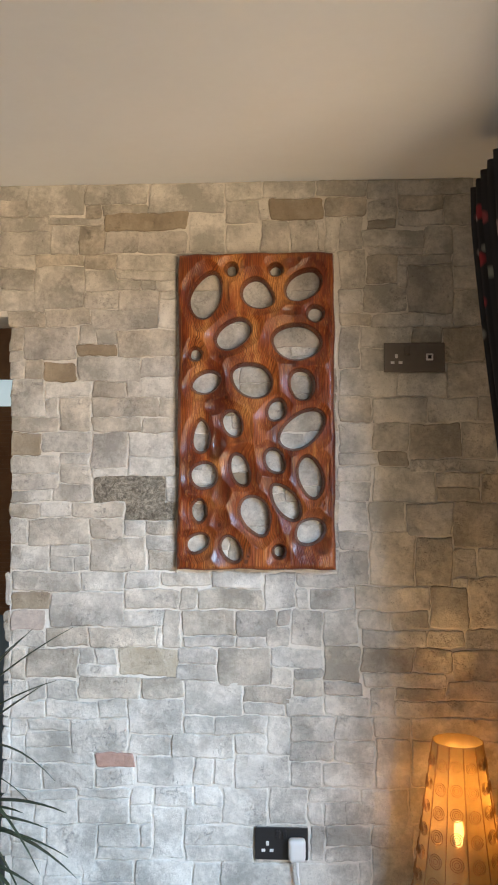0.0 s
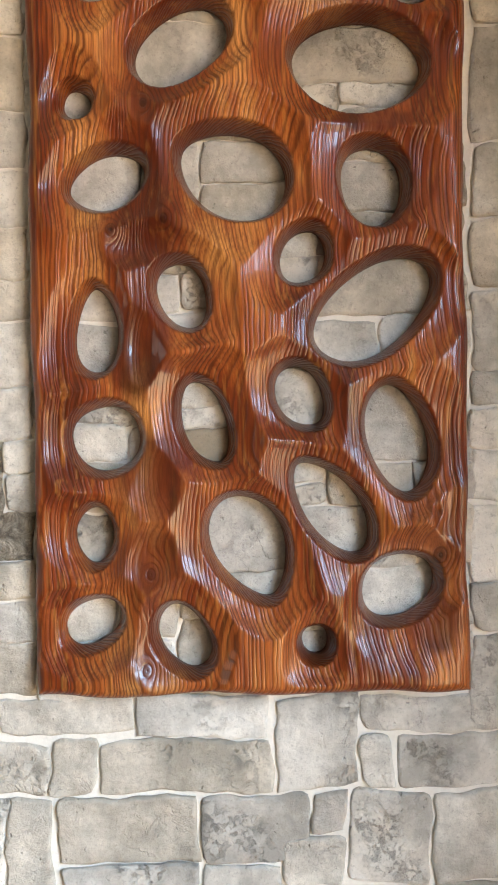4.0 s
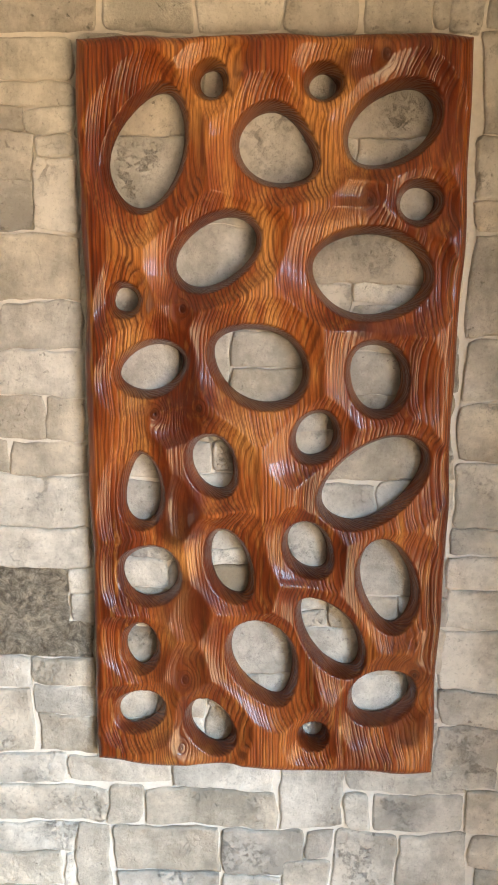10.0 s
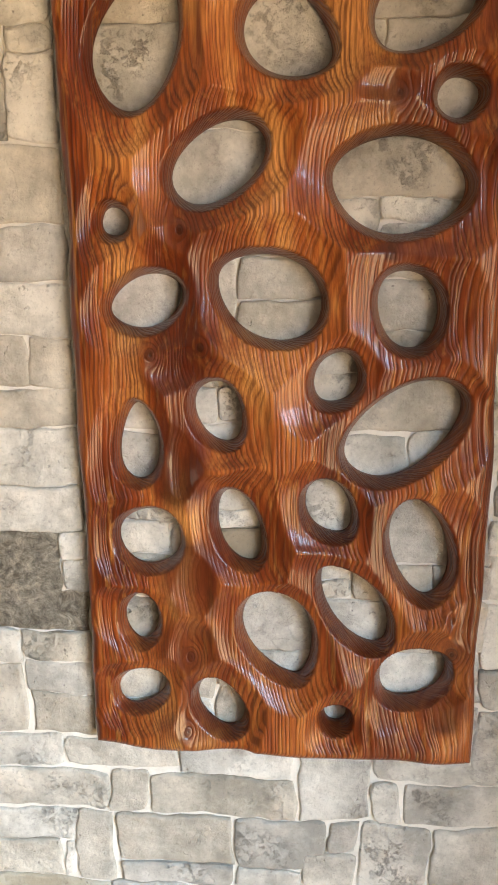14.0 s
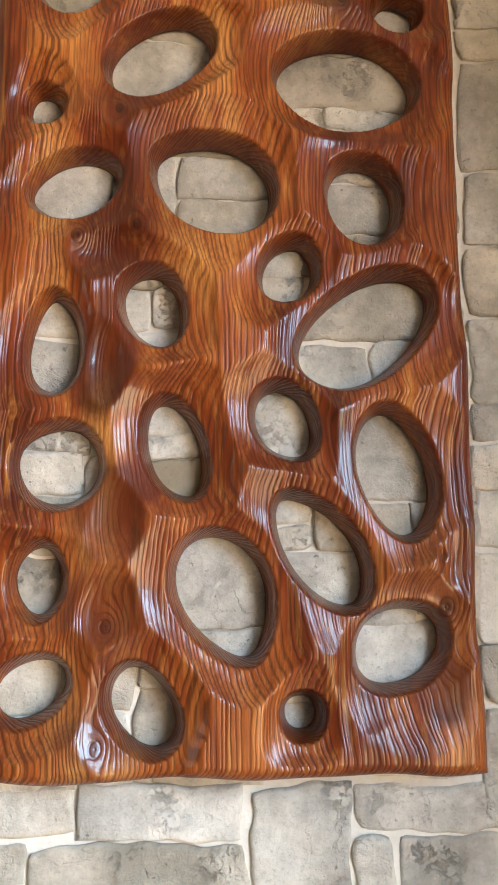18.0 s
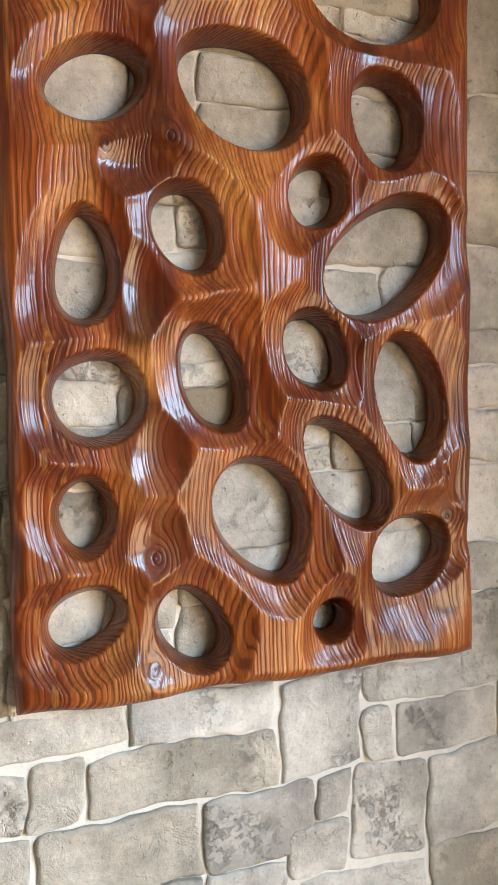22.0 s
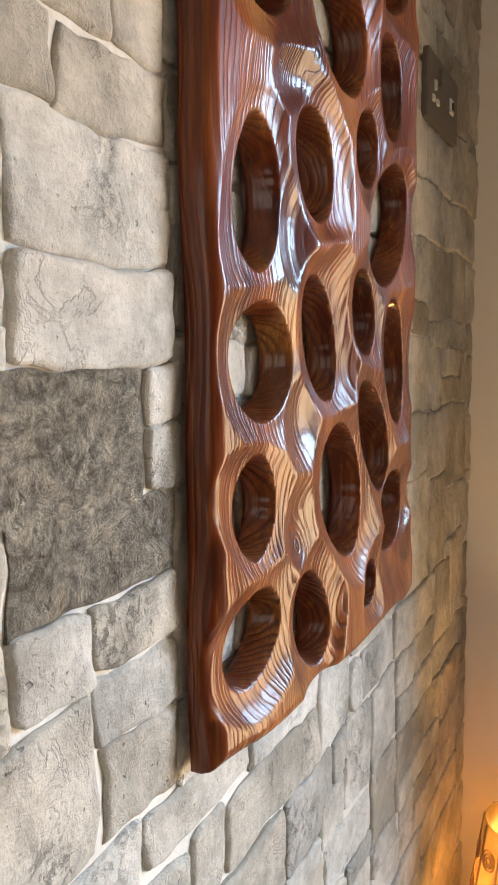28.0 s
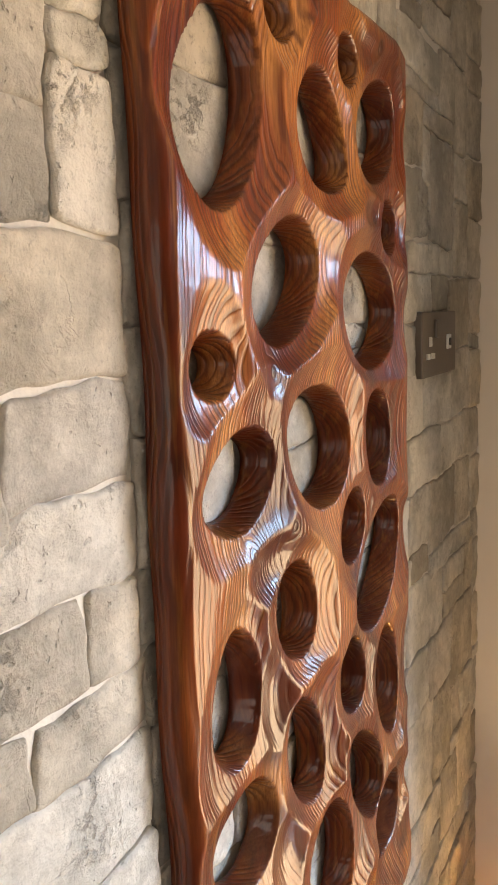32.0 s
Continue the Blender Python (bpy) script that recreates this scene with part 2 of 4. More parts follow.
def wood_material():
    m, nt, b = material("varnished_pine")
    p = geometry(nt)
    sep = nt.nodes.new("ShaderNodeSeparateXYZ")
    nt.links.new(p, sep.inputs[0])
    x, y, z = sep.outputs
    stretched = nt.nodes.new("ShaderNodeMapping")
    stretched.inputs["Scale"].default_value = (1, 1, 0.22)
    nt.links.new(p, stretched.inputs[0])
    wander = noise_at(nt, stretched.outputs[0], 9, 2, 0.5)
    halfway = nt.nodes.new("ShaderNodeMapping")
    halfway.inputs["Scale"].default_value = (1, 1, 0.45)
    nt.links.new(p, halfway.inputs[0])
    sway = noise_at(nt, halfway.outputs[0], 22, 3, 0.5)
    ripple = noise_at(nt, stretched.outputs[0], 60, 3, 0.6)
    # growth layers lie aslant in the plank, so that carving bends their lines; no two are of one width
    u = maths(nt, "MULTIPLY_ADD", y, 1.1, x)
    u = maths(nt, "MULTIPLY_ADD", wander, 0.026, u)
    u = maths(nt, "MULTIPLY_ADD", sway, 0.012, u)
    u = maths(nt, "MULTIPLY_ADD", ripple, 0.0030, u)
    years = nt.nodes.new("ShaderNodeTexNoise")
    years.noise_dimensions = "1D"
    years.inputs["Scale"].default_value, years.inputs["Detail"].default_value = 95.0, 2.0
    nt.links.new(u, years.inputs["W"])
    u = maths(nt, "MULTIPLY_ADD", years.outputs["Fac"], 0.0085, u)
    smoky, core = 0.0, 0.0
    for kx, kz, size in KNOTS:
        dx = maths(nt, "SUBTRACT", x, kx / 1000)
        dz = maths(nt, "MULTIPLY", maths(nt, "SUBTRACT", z, kz / 1000), 0.75)
        r2 = maths(nt, "MULTIPLY_ADD", dx, dx, maths(nt, "MULTIPLY", dz, dz))
        fall = maths(nt, "EXPONENT", maths(nt, "MULTIPLY", r2, -1 / (size / 900) ** 2))
        smoky = maths(nt, "ADD", smoky, maths(nt, "EXPONENT", maths(nt, "MULTIPLY", r2, -1 / (size / 440) ** 2)))
        core = maths(nt, "ADD", core, maths(nt, "EXPONENT", maths(nt, "MULTIPLY", r2, -1 / (size / 3600) ** 2)))
        away = maths(nt, "MULTIPLY", maths(nt, "SQRT", r2), 1.0)
        # near the knot the layers close round it
        u = maths(nt, "ADD", maths(nt, "MULTIPLY", u, maths(nt, "SUBTRACT", 1.0, fall)), maths(nt, "MULTIPLY", fall, maths(nt, "ADD", away, kx / 1000 - 0.02)))
    in_hollow = 0.0
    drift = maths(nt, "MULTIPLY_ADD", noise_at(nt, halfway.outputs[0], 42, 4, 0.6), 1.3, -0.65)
    for px, pz, rx, rz in RED_HOLLOWS:
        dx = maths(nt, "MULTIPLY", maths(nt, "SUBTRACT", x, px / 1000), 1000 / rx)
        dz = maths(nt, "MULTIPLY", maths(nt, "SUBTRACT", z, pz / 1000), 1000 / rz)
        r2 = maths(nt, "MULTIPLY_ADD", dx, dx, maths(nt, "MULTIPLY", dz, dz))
        in_hollow = maths(nt, "MAXIMUM", in_hollow, maths(nt, "SUBTRACT", 1.55, maths(nt, "ADD", r2, drift)))
    in_hollow = ramp(nt, in_hollow, (0.05, (0, 0, 0)), (0.85, (1, 1, 1)))
    grainy = maths(nt, "SUBTRACT", 1.0, maths(nt, "MULTIPLY", maths(nt, "MULTIPLY", in_hollow, 0.60), maths(nt, "SUBTRACT", 1.0, maths(nt, "MINIMUM", smoky, 1.0))))
    ring = maths(nt, "FRACT", maths(nt, "DIVIDE", u, 0.0047))
    line = ramp(nt, ring, (0.0, (0.25,) * 3), (0.18, (0, 0, 0)), (0.50, (0.20,) * 3), (0.74, (1, 1, 1)), (0.89, (1, 1, 1)), (1.0, (0.25,) * 3))
    fibre = nt.nodes.new("ShaderNodeMapping")
    fibre.inputs["Scale"].default_value = (1, 1, 0.04)
    nt.links.new(p, fibre.inputs[0])
    fine = noise_at(nt, fibre.outputs[0], 700, 4, 0.65)
    coarse = noise_at(nt, fibre.outputs[0], 190, 3, 0.6)
    broken = ramp(nt, noise_at(nt, stretched.outputs[0], 24, 4, 0.6), (0.32, (0.35,) * 3), (0.58, (1, 1, 1)))
    line = maths(nt, "MULTIPLY", maths(nt, "MULTIPLY", line, grainy), maths(nt, "MULTIPLY_ADD", coarse, 0.9, 0.45))
    line = maths(nt, "MULTIPLY", line, maths(nt, "SUBTRACT", 1.0, maths(nt, "MULTIPLY", maths(nt, "MINIMUM", smoky, 1.0), 0.15)))
    tone = noise_at(nt, stretched.outputs[0], 13, 4, 0.6)
    early = ramp(nt, tone, (0.34, (0.080, 0.012, 0.004)), (0.46, (0.245, 0.042, 0.009)), (0.57, (0.49, 0.130, 0.029)), (0.66, (0.82, 0.35, 0.10)))
    late = ramp(nt, tone, (0.30, (0.018, 0.004, 0.002)), (0.70, (0.085, 0.019, 0.006)))
    c = mix(nt, maths(nt, "MULTIPLY", maths(nt, "MULTIPLY", line, broken), 0.88), early, late)
    c = mix(nt, ramp(nt, fine, (0.38, (0.5,) * 3), (0.58, (0, 0, 0))), c, (0.12, 0.024, 0.006))
    c = mix(nt, ramp(nt, coarse, (0.52, (0, 0, 0)), (0.74, (0.40,) * 3)), c, (0.72, 0.30, 0.07))
    # end grain is naturally darker; painted shade deepens the sawn sides and hole walls
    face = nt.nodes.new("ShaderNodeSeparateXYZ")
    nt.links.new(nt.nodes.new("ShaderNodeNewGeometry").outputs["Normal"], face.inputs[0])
    grain_shade = maths(nt, "POWER", maths(nt, "MAXIMUM", maths(nt, "ABSOLUTE", face.outputs[2]), maths(nt, "MULTIPLY", maths(nt, "ABSOLUTE", face.outputs[0]), 0.72)), 1.4)
    c = mix(nt, maths(nt, "MULTIPLY", grain_shade, 0.75), c, (0.050, 0.008, 0.004))
    c = mix(nt, maths(nt, "MULTIPLY", maths(nt, "MINIMUM", smoky, 1.0), 0.50), c, (0.060, 0.009, 0.004))
    c = mix(nt, maths(nt, "MULTIPLY", maths(nt, "MINIMUM", core, 1.0), 0.8), c, (0.022, 0.004, 0.002))
    hollow_red = ramp(nt, noise_at(nt, halfway.outputs[0], 30, 4, 0.6, 0.8), (0.34, (0.034, 0.005, 0.003)), (0.54, (0.115, 0.018, 0.007)), (0.74, (0.33, 0.085, 0.022)))
    c = mix(nt, maths(nt, "MULTIPLY", maths(nt, "MULTIPLY", in_hollow, 0.82), maths(nt, "SUBTRACT", 1.0, maths(nt, "MULTIPLY", maths(nt, "MINIMUM", smoky, 1.0), 0.5))), c, hollow_red)
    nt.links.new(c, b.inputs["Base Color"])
    b.inputs["Roughness"].default_value = 0.36
    b.inputs["Specular IOR Level"].default_value = 0.24
    b.inputs["Coat Weight"].default_value, b.inputs["Coat Roughness"].default_value, b.inputs["Coat IOR"].default_value = 0.42, 0.15, 1.5
    nt.links.new(maths(nt, "MULTIPLY_ADD", in_hollow, 0.16, 0.42), b.inputs["Coat Weight"])
    nt.links.new(maths(nt, "MULTIPLY_ADD", in_hollow, -0.02, 0.125), b.inputs["Coat Roughness"])
    bump(nt, b, maths(nt, "MULTIPLY_ADD", maths(nt, "MULTIPLY", coarse, grainy), 0.5, maths(nt, "SUBTRACT", 1.0, line)), 0.55, 0.0009)
    soft = noise_at(nt, p, 60, 2, 0.5)
    lumpy = node(nt, "Bump", Strength=0.45, Distance=0.0022)
    nt.links.new(maths(nt, "ADD", maths(nt, "MULTIPLY", line, -0.22), maths(nt, "MULTIPLY_ADD", maths(nt, "MULTIPLY", coarse, grainy), 0.12, maths(nt, "MULTIPLY", soft, 0.6))), lumpy.inputs["Height"])
    nt.links.new(lumpy.outputs[0], b.inputs["Coat Normal"])
    return m


WOOD = wood_material()

# ---- building helpers ----


def mesh_part(name, verts, faces, mat, parent=None, label="", smooth=False):
    me = bpy.data.meshes.new(name)
    me.from_pydata([tuple(v) for v in verts], [], [tuple(f) for f in faces])
    me.materials.append(mat)
    if smooth:
        me.polygons.foreach_set("use_smooth", [True] * len(me.polygons))
    me.update()
    ob = new(name, me)
    ob.parent = parent
    return tagged(ob, label)


def part(name, bm, mat, parent=None, label="", smooth=False):
    me = bpy.data.meshes.new(name)
    bmesh.ops.recalc_face_normals(bm, faces=bm.faces)
    bm.to_mesh(me)
    bm.free()
    me.materials.append(mat)
    if smooth:
        me.polygons.foreach_set("use_smooth", [True] * len(me.polygons))
    ob = new(name, me)
    ob.parent = parent
    return tagged(ob, label)


def box(x0, x1, y0, y1, z0, z1, bevel=0.0, segments=2):
    bm = bmesh.new()
    bmesh.ops.create_cube(bm, size=1, matrix=Matrix.Translation(((x0 + x1) / 2, (y0 + y1) / 2, (z0 + z1) / 2)) @ Matrix.Diagonal((x1 - x0, y1 - y0, z1 - z0, 1)))
    if bevel:
        bmesh.ops.bevel(bm, geom=bm.edges[:], offset=bevel, segments=segments, affect="EDGES", profile=0.6)
    return bm


def add_box(bm, x0, x1, y0, y1, z0, z1):
    bmesh.ops.create_cube(bm, size=1, matrix=Matrix.Translation(((x0 + x1) / 2, (y0 + y1) / 2, (z0 + z1) / 2)) @ Matrix.Diagonal((x1 - x0, y1 - y0, z1 - z0, 1)))
    return bm


def lathe(profile, steps=32, centre=(0, 0)):
    """A surface of revolution about a vertical axis: (radius, height) pairs."""
    bm = bmesh.new()
    rings = [[bm.verts.new((centre[0] + r * math.cos(math.tau * i / steps), centre[1] + r * math.sin(math.tau * i / steps), h)) for i in range(steps)] for r, h in profile]
    for a, b in zip(rings, rings[1:]):
        for i in range(steps):
            bm.faces.new((a[i], a[(i + 1) % steps], b[(i + 1) % steps], b[i]))
    return bm


def tube(points, radius, steps=8, taper=None):
    bm = bmesh.new()
    pts = [Vector(p) for p in points]
    rings = []
    for i, p in enumerate(pts):
        d = (pts[min(i + 1, len(pts) - 1)] - pts[max(i - 1, 0)]).normalized()
        side = d.orthogonal().normalized()
        up = d.cross(side)
        r = radius * (taper(i / (len(pts) - 1)) if taper else 1)
        rings.append([bm.verts.new(p + r * (math.cos(math.tau * k / steps) * side + math.sin(math.tau * k / steps) * up)) for k in range(steps)])
    for a, b in zip(rings, rings[1:]):
        best = min(range(steps), key=lambda s: sum((a[k].co - b[(k + s) % steps].co).length for k in range(steps)))
        for k in range(steps):
            bm.faces.new((a[k], a[(k + 1) % steps], b[(k + 1 + best) % steps], b[(k + best) % steps]))
    bm.faces.new(rings[0])
    bm.faces.new(rings[-1])
    return bm


def thing(name, at, label, category, group="", kind=""):
    ob = new(name)
    ob.location = at
    return tagged(ob, label, category, group, kind)


# ---- setting ----
EAST, WEST_END, TOP, SOUTH, WEST = 0.742, -0.714, 2.315, -4.2, -2.6
tagged(part("floor", box(WEST, EAST + 0.45, SOUTH, 1.2, -0.1, 0), FLOORING), "brown oak floor of the room", "floor", kind="structure")
tagged(part("ceiling", box(WEST - 0.15, EAST + 0.45, SOUTH - 0.15, 1.2, TOP, TOP + 0.12), CEILING_PAINT), "cream painted plain plaster ceiling", "ceiling", kind="structure")
tagged(part("wall_south", box(WEST - 0.15, EAST + 0.15, SOUTH - 0.15, SOUTH, 0, TOP), TAUPE), "plain taupe painted wall", "wall", kind="structure")
# unseen west wall, with a made-up opening for the fill lamp
bm = box(WEST - 0.15, WEST, -0.4, 1.2, 0, TOP)
add_box(bm, WEST - 0.15, WEST, SOUTH, -1.5, 0, TOP)
add_box(bm, WEST - 0.15, WEST, -1.5, -0.4, 0, 0.9)
add_box(bm, WEST - 0.15, WEST, -1.5, -0.4, 2.08, TOP)
tagged(part("wall_west", bm, TAUPE), "plain taupe painted wall", "wall", kind="structure")
W_Y0, W_Y1, W_Z0, W_Z1 = -2.60, -0.77, 0.20, 2.06
bm = box(EAST, EAST + 0.17, W_Y1, 0.3, 0, TOP)
add_box(bm, EAST, EAST + 0.17, SOUTH, W_Y0, 0, TOP)
add_box(bm, EAST, EAST + 0.17, W_Y0, W_Y1, 0, W_Z0)
add_box(bm, EAST, EAST + 0.17, W_Y0, W_Y1, W_Z1, TOP)
tagged(part("wall_east", bm, PLASTER), "plain cream plaster side wall beside the stone", "wall", kind="structure")
# the stone wall's backing of mortar, with the opening at its west end
bm = box(WEST_END + 0.014, EAST, -0.0010, 0.30, 0, TOP)
add_box(bm, WEST, WEST_END + 0.014, 0.0014, 0.30, 1.925, TOP)
add_box(bm, WEST, -1.62, 0.0014, 0.30, 0, 1.925)
wall = tagged(part("wall_north", bm, MORTAR), "pale rough stone-clad wall with cream mortar joints", "wall", kind="structure")

# opening at the west end: dark timber door with a small glazed pane
door = thing("door_1", (-1.1, 0.2, 0), "dark brown timber door with a small glazed pane", "door", kind="structure")
bm = box(-1.62, WEST_END - 0.001, 0.16, 0.20, 0, 0.12)
add_box(bm, -1.62, WEST_END - 0.001, 0.16, 0.20, 1.04, 1.68)
for k in range(46):
    add_box(bm, -1.62, WEST_END - 0.001, 0.156, 0.160, 1.055 + k * 0.0135, 1.0635 + k * 0.0135)
add_box(bm, -1.62, WEST_END - 0.001, 0.16, 0.20, 1.765, 1.925)
d = part("door_leaf", bm, DARK_WOOD, None)
d.parent = door
d.matrix_parent_inverse = Matrix.Translation((1.1, -0.2, 0))
m, nt, b = material("dusky_pane")
b.inputs["Base Color"].default_value = (0.10, 0.13, 0.15, 1)
b.inputs["Emission Color"].default_value = (0.62, 0.82, 0.95, 1)
b.inputs["Emission Strength"].default_value = 0.03
b.inputs["Roughness"].default_value = 0.1
GLAZING = m
m, nt, b = material("pane_daylight")
b.inputs["Base Color"].default_value = (0.55, 0.72, 0.78, 1)
b.inputs["Emission Color"].default_value = (0.62, 0.82, 0.90, 1)
b.inputs["Emission Strength"].default_value = 0.7
b.inputs["Roughness"].default_value = 0.1
pane = part("pane", box(-1.62, WEST_END - 0.001, 0.176, 0.184, 1.68, 1.765), m, None)
pane.parent = door
low_pane = part("pane", box(-1.62, WEST_END - 0.001, 0.176, 0.184, 0.12, 1.04), GLAZING, None)
low_pane.parent = door
low_pane.matrix_parent_inverse = Matrix.Translation((1.1, -0.2, 0))
pane.matrix_parent_inverse = Matrix.Translation((1.1, -0.2, 0))

# ---- carved panel ----
HOLES = []


def hole(x, z, a, b, turn, egg=0.0, extra=0.0):
    """An egg-shaped opening: its middle, half length and half width (mm), the turn of its length, how far it widens along it, and how much deeper its hollow is (mm)."""
    HOLES.append((x / 1000, z / 1000, a / 1000, b / 1000, radians(turn), egg, extra / 1000))


hole(-138, 1977, 73, 47, 69, -0.12)
hole(-65, 2049, 22, 21, 97)
hole(10, 1977, 53, 43, 146, 0.13)
hole(61, 2046, 23, 21, 0)
hole(138, 2001, 60, 43, 32, 0.09)
hole(173, 1919, 27, 26, 0)
hole(-61, 1862, 60, 41, 33, 0.06)
hole(119, 1839, 73, 54, -5, 0.05)
hole(-169, 1806, 22, 22, 0)
hole(-139, 1725, 47, 34, 20, 0.06)
hole(-10, 1731, 64, 50, -24, 0.17)
hole(134, 1716, 48, 38, 102, 0.10)
hole(62, 1645, 35, 30, 64)
hole(-63, 1607, 42, 32, 110, 0.05)
hole(-152, 1572, 51, 29, 88, -0.12)
hole(134, 1590, 77, 48, 38, -0.02)
hole(-145, 1461, 43, 41, 6, 0.07, 2)
hole(-42, 1476, 51, 30, 107, 0.01, 6)
hole(57, 1501, 40, 31, 118, 0.06, 2)
hole(157, 1457, 64, 38, 104, -0.04)
hole(87, 1387, 62, 35, 126, -0.11)
hole(3, 1347, 62, 44, 115, 0.14)
hole(-158, 1361, 36, 27, 90, 0, 2)
hole(-161, 1271, 38, 29, 28)
hole(-66, 1254, 43, 31, 122)
hole(69, 1248, 22, 21, 90)
hole(156, 1304, 47, 38, 28, -0.05)

# scoops that do not go through: place across, height, half width, half height, depth (mm)
SCOOPS = [(-106, 1653, 42, 28, 13), (-150, 1612, 36, 70, 9), (-106, 1554, 28, 56, 14), (-94, 1420, 40, 50, 13), (-98, 1340, 38, 42, 11),
          (120, 1780, 26, 14, 9), (-76, 1482, 15, 42, 12), (165, 1702, 44, 62, 7), (160, 1268, 58, 46, 10), (104, 1262, 22, 40, 6), (-100, 1800, 22, 34, 6), (112, 1925, 34, 18, 7)]
SCOOPS += [(100, 2060, 40, 14, 6), (205, 1385, 18, 60, 6), (150, 1520, 50, 20, 8), (60, 1545, 26, 40, 5), (-165, 1330, 40, 30, 6), (193, 1383, 3, 11, 12)]
PX0, PX1, PZ0, PZ1, BACK, FACE = -0.2185, 0.2260, 1.1990, 2.0945, 0.009, 0.0470


def carved_panel():
    c = 0.0014
    nx, nz = int(round((PX1 - PX0) / c)), int(round((PZ1 - PZ0) / c))
    xs, zs = np.linspace(PX0, PX1, nx + 1), np.linspace(PZ0, PZ1, nz + 1)
    X, Z = np.meshgrid(xs, zs, indexing="ij")
    rng = np.random.RandomState(4)
    near, gx, gz = np.full(X.shape, 9.0), np.zeros(X.shape), np.zeros(X.shape)
    carve = np.zeros(X.shape)
    for hx, hz, a, b, g, egg, extra in HOLES:
        u = (X - hx) * math.cos(g) + (Z - hz) * math.sin(g)
        v = -(X - hx) * math.sin(g) + (Z - hz) * math.cos(g)
        v = v / (1 + egg * np.clip(u / a, -1.2, 1.2))
        th = np.arctan2(v / b, u / a)
        ph = rng.rand(5) * 6.28
        k = np.sqrt((u / a) ** 2 + (v / b) ** 2 + 1e-9) * (1 + 0.016 * np.sin(3 * th + ph[0]) + 0.012 * np.sin(4 * th + ph[1]))
        dist = k * (k - 1) / np.sqrt((u / a ** 2) ** 2 + (v / b ** 2) ** 2 + 1e-9)
        sel = dist < near
        near = np.where(sel, dist, near)
        # each opening sits in a hollow with an uneven outline and a crisp brim
        size = math.sqrt(a * b)
        reach = (0.013 + 0.24 * size + 0.007 * rng.rand()) * (1 + 0.22 * np.sin(2 * th + ph[2]) + 0.15 * np.sin(3 * th + ph[3]) + 0.07 * np.sin(5 * th + ph[4]))
        deep = 0.0055 + 0.003 * rng.rand() + 0.065 * size + extra
        t = np.clip(np.maximum(dist, 0) / reach, 0, 1)
        carve = np.maximum(carve, deep * (1 - t ** 1.6))
    for sx, sz, rx, rz, deep in SCOOPS:
        # narrow ones are cut crisp, wide ones worn soft
        q = ((X - sx / 1000) / (rx / 1000)) ** 2 + ((Z - sz / 1000) / (rz / 1000)) ** 2
        carve = np.maximum(carve, deep / 1000 * (np.clip(1 - q ** 0.85, 0, 1) if rx < 20 else np.clip(1 - q / 1.4, 0, 1) ** 1.5))
    edge = np.minimum(np.minimum(X - PX0, PX1 - X), np.minimum(Z - PZ0, PZ1 - Z))
    side = np.minimum(X - PX0, PX1 - X)
    carve = carve + 0.0065 * np.clip(1 - side / 0.05, 0, 1)
    # the west side is dressed down further
    carve = carve + 0.0095 * np.clip(1 - (X - PX0) / 0.19, 0, 1)
    wave = 0.0007 * np.sin(Z * 31 + 2 * np.sin(X * 20)) + 0.0006 * np.sin(X * 40 + 3 * np.sin(Z * 11))
    H = FACE - carve - 0.0012 - wave
    for _ in range(8):
        P = np.pad(H, 1, mode="edge")
        H = (P[:-2, 1:-1] + P[2:, 1:-1] + P[1:-1, :-2] + P[1:-1, 2:] + 4 * H) / 8
    # rounded lips round the openings and at the rim
    for dist, r in ((edge, 0.013), (near, 0.0025)):
        q = np.clip(1 - np.maximum(dist, 0) / r, 0, 1)
        H = H - r * (1 - np.sqrt(1 - q ** 2 + 1e-9))
    gx, gz = np.gradient(near, xs[1] - xs[0], zs[1] - zs[0])
    gl = np.sqrt(gx ** 2 + gz ** 2) + 1e-9
    gx, gz = gx / gl, gz / gl
    snap = np.abs(near) < 0.53 * c
    X2, Z2 = np.where(snap, X - near * gx, X), np.where(snap, Z - near * gz, Z)
    ok = snap | (near > 0)
    # the sawn outline wavers a little
    zm, xm = (PZ0 + PZ1) / 2, (PX0 + PX1) / 2
    ez = np.clip(np.abs(Z - zm) / ((PZ1 - PZ0) / 2), 0, 1) ** 14 * np.sign(Z - zm)
    ex = np.clip(np.abs(X - xm) / ((PX1 - PX0) / 2), 0, 1) ** 10 * np.sign(X - xm)
    Z2 = Z2 + ez * (0.0014 * np.sin(X * 38 + 1.0 + ez) + 0.0006 * np.sin(X * 75))
    X2 = X2 + ex * (0.0016 * np.sin(Z * 17 + ex) + 0.001 * np.sin(Z * 41))
    Z2 = Z2 - 0.0035 * np.clip(-ez, 0, 1) * np.clip(1 - (X - PX0) / 0.2, 0, 1)
    ids = np.arange(X.size).reshape(X.shape)
    a, b, cc, d = ids[:-1, :-1], ids[1:, :-1], ids[1:, 1:], ids[:-1, 1:]
    okf = ok.ravel()
    tris = []
    quads = np.stack([a.ravel(), b.ravel(), cc.ravel(), d.ravel()], 1)
    o = okf[quads]
    full = quads[o.all(1)]
    tris.append(full[:, [0, 1, 2]])
    tris.append(full[:, [0, 2, 3]])
    for miss in range(4):
        three = (o.sum(1) == 3) & ~o[:, miss]
        keepers = [i for i in range(4) if i != miss]
        tris.append(quads[three][:, keepers])
    tris = np.concatenate(tris)
    used = np.unique(tris)
    remap = np.full(X.size, -1)
    remap[used] = np.arange(len(used))
    tris = remap[tris]
    fx, fz, fh = X2.ravel()[used], Z2.ravel()[used], H.ravel()[used]
    n = len(used)
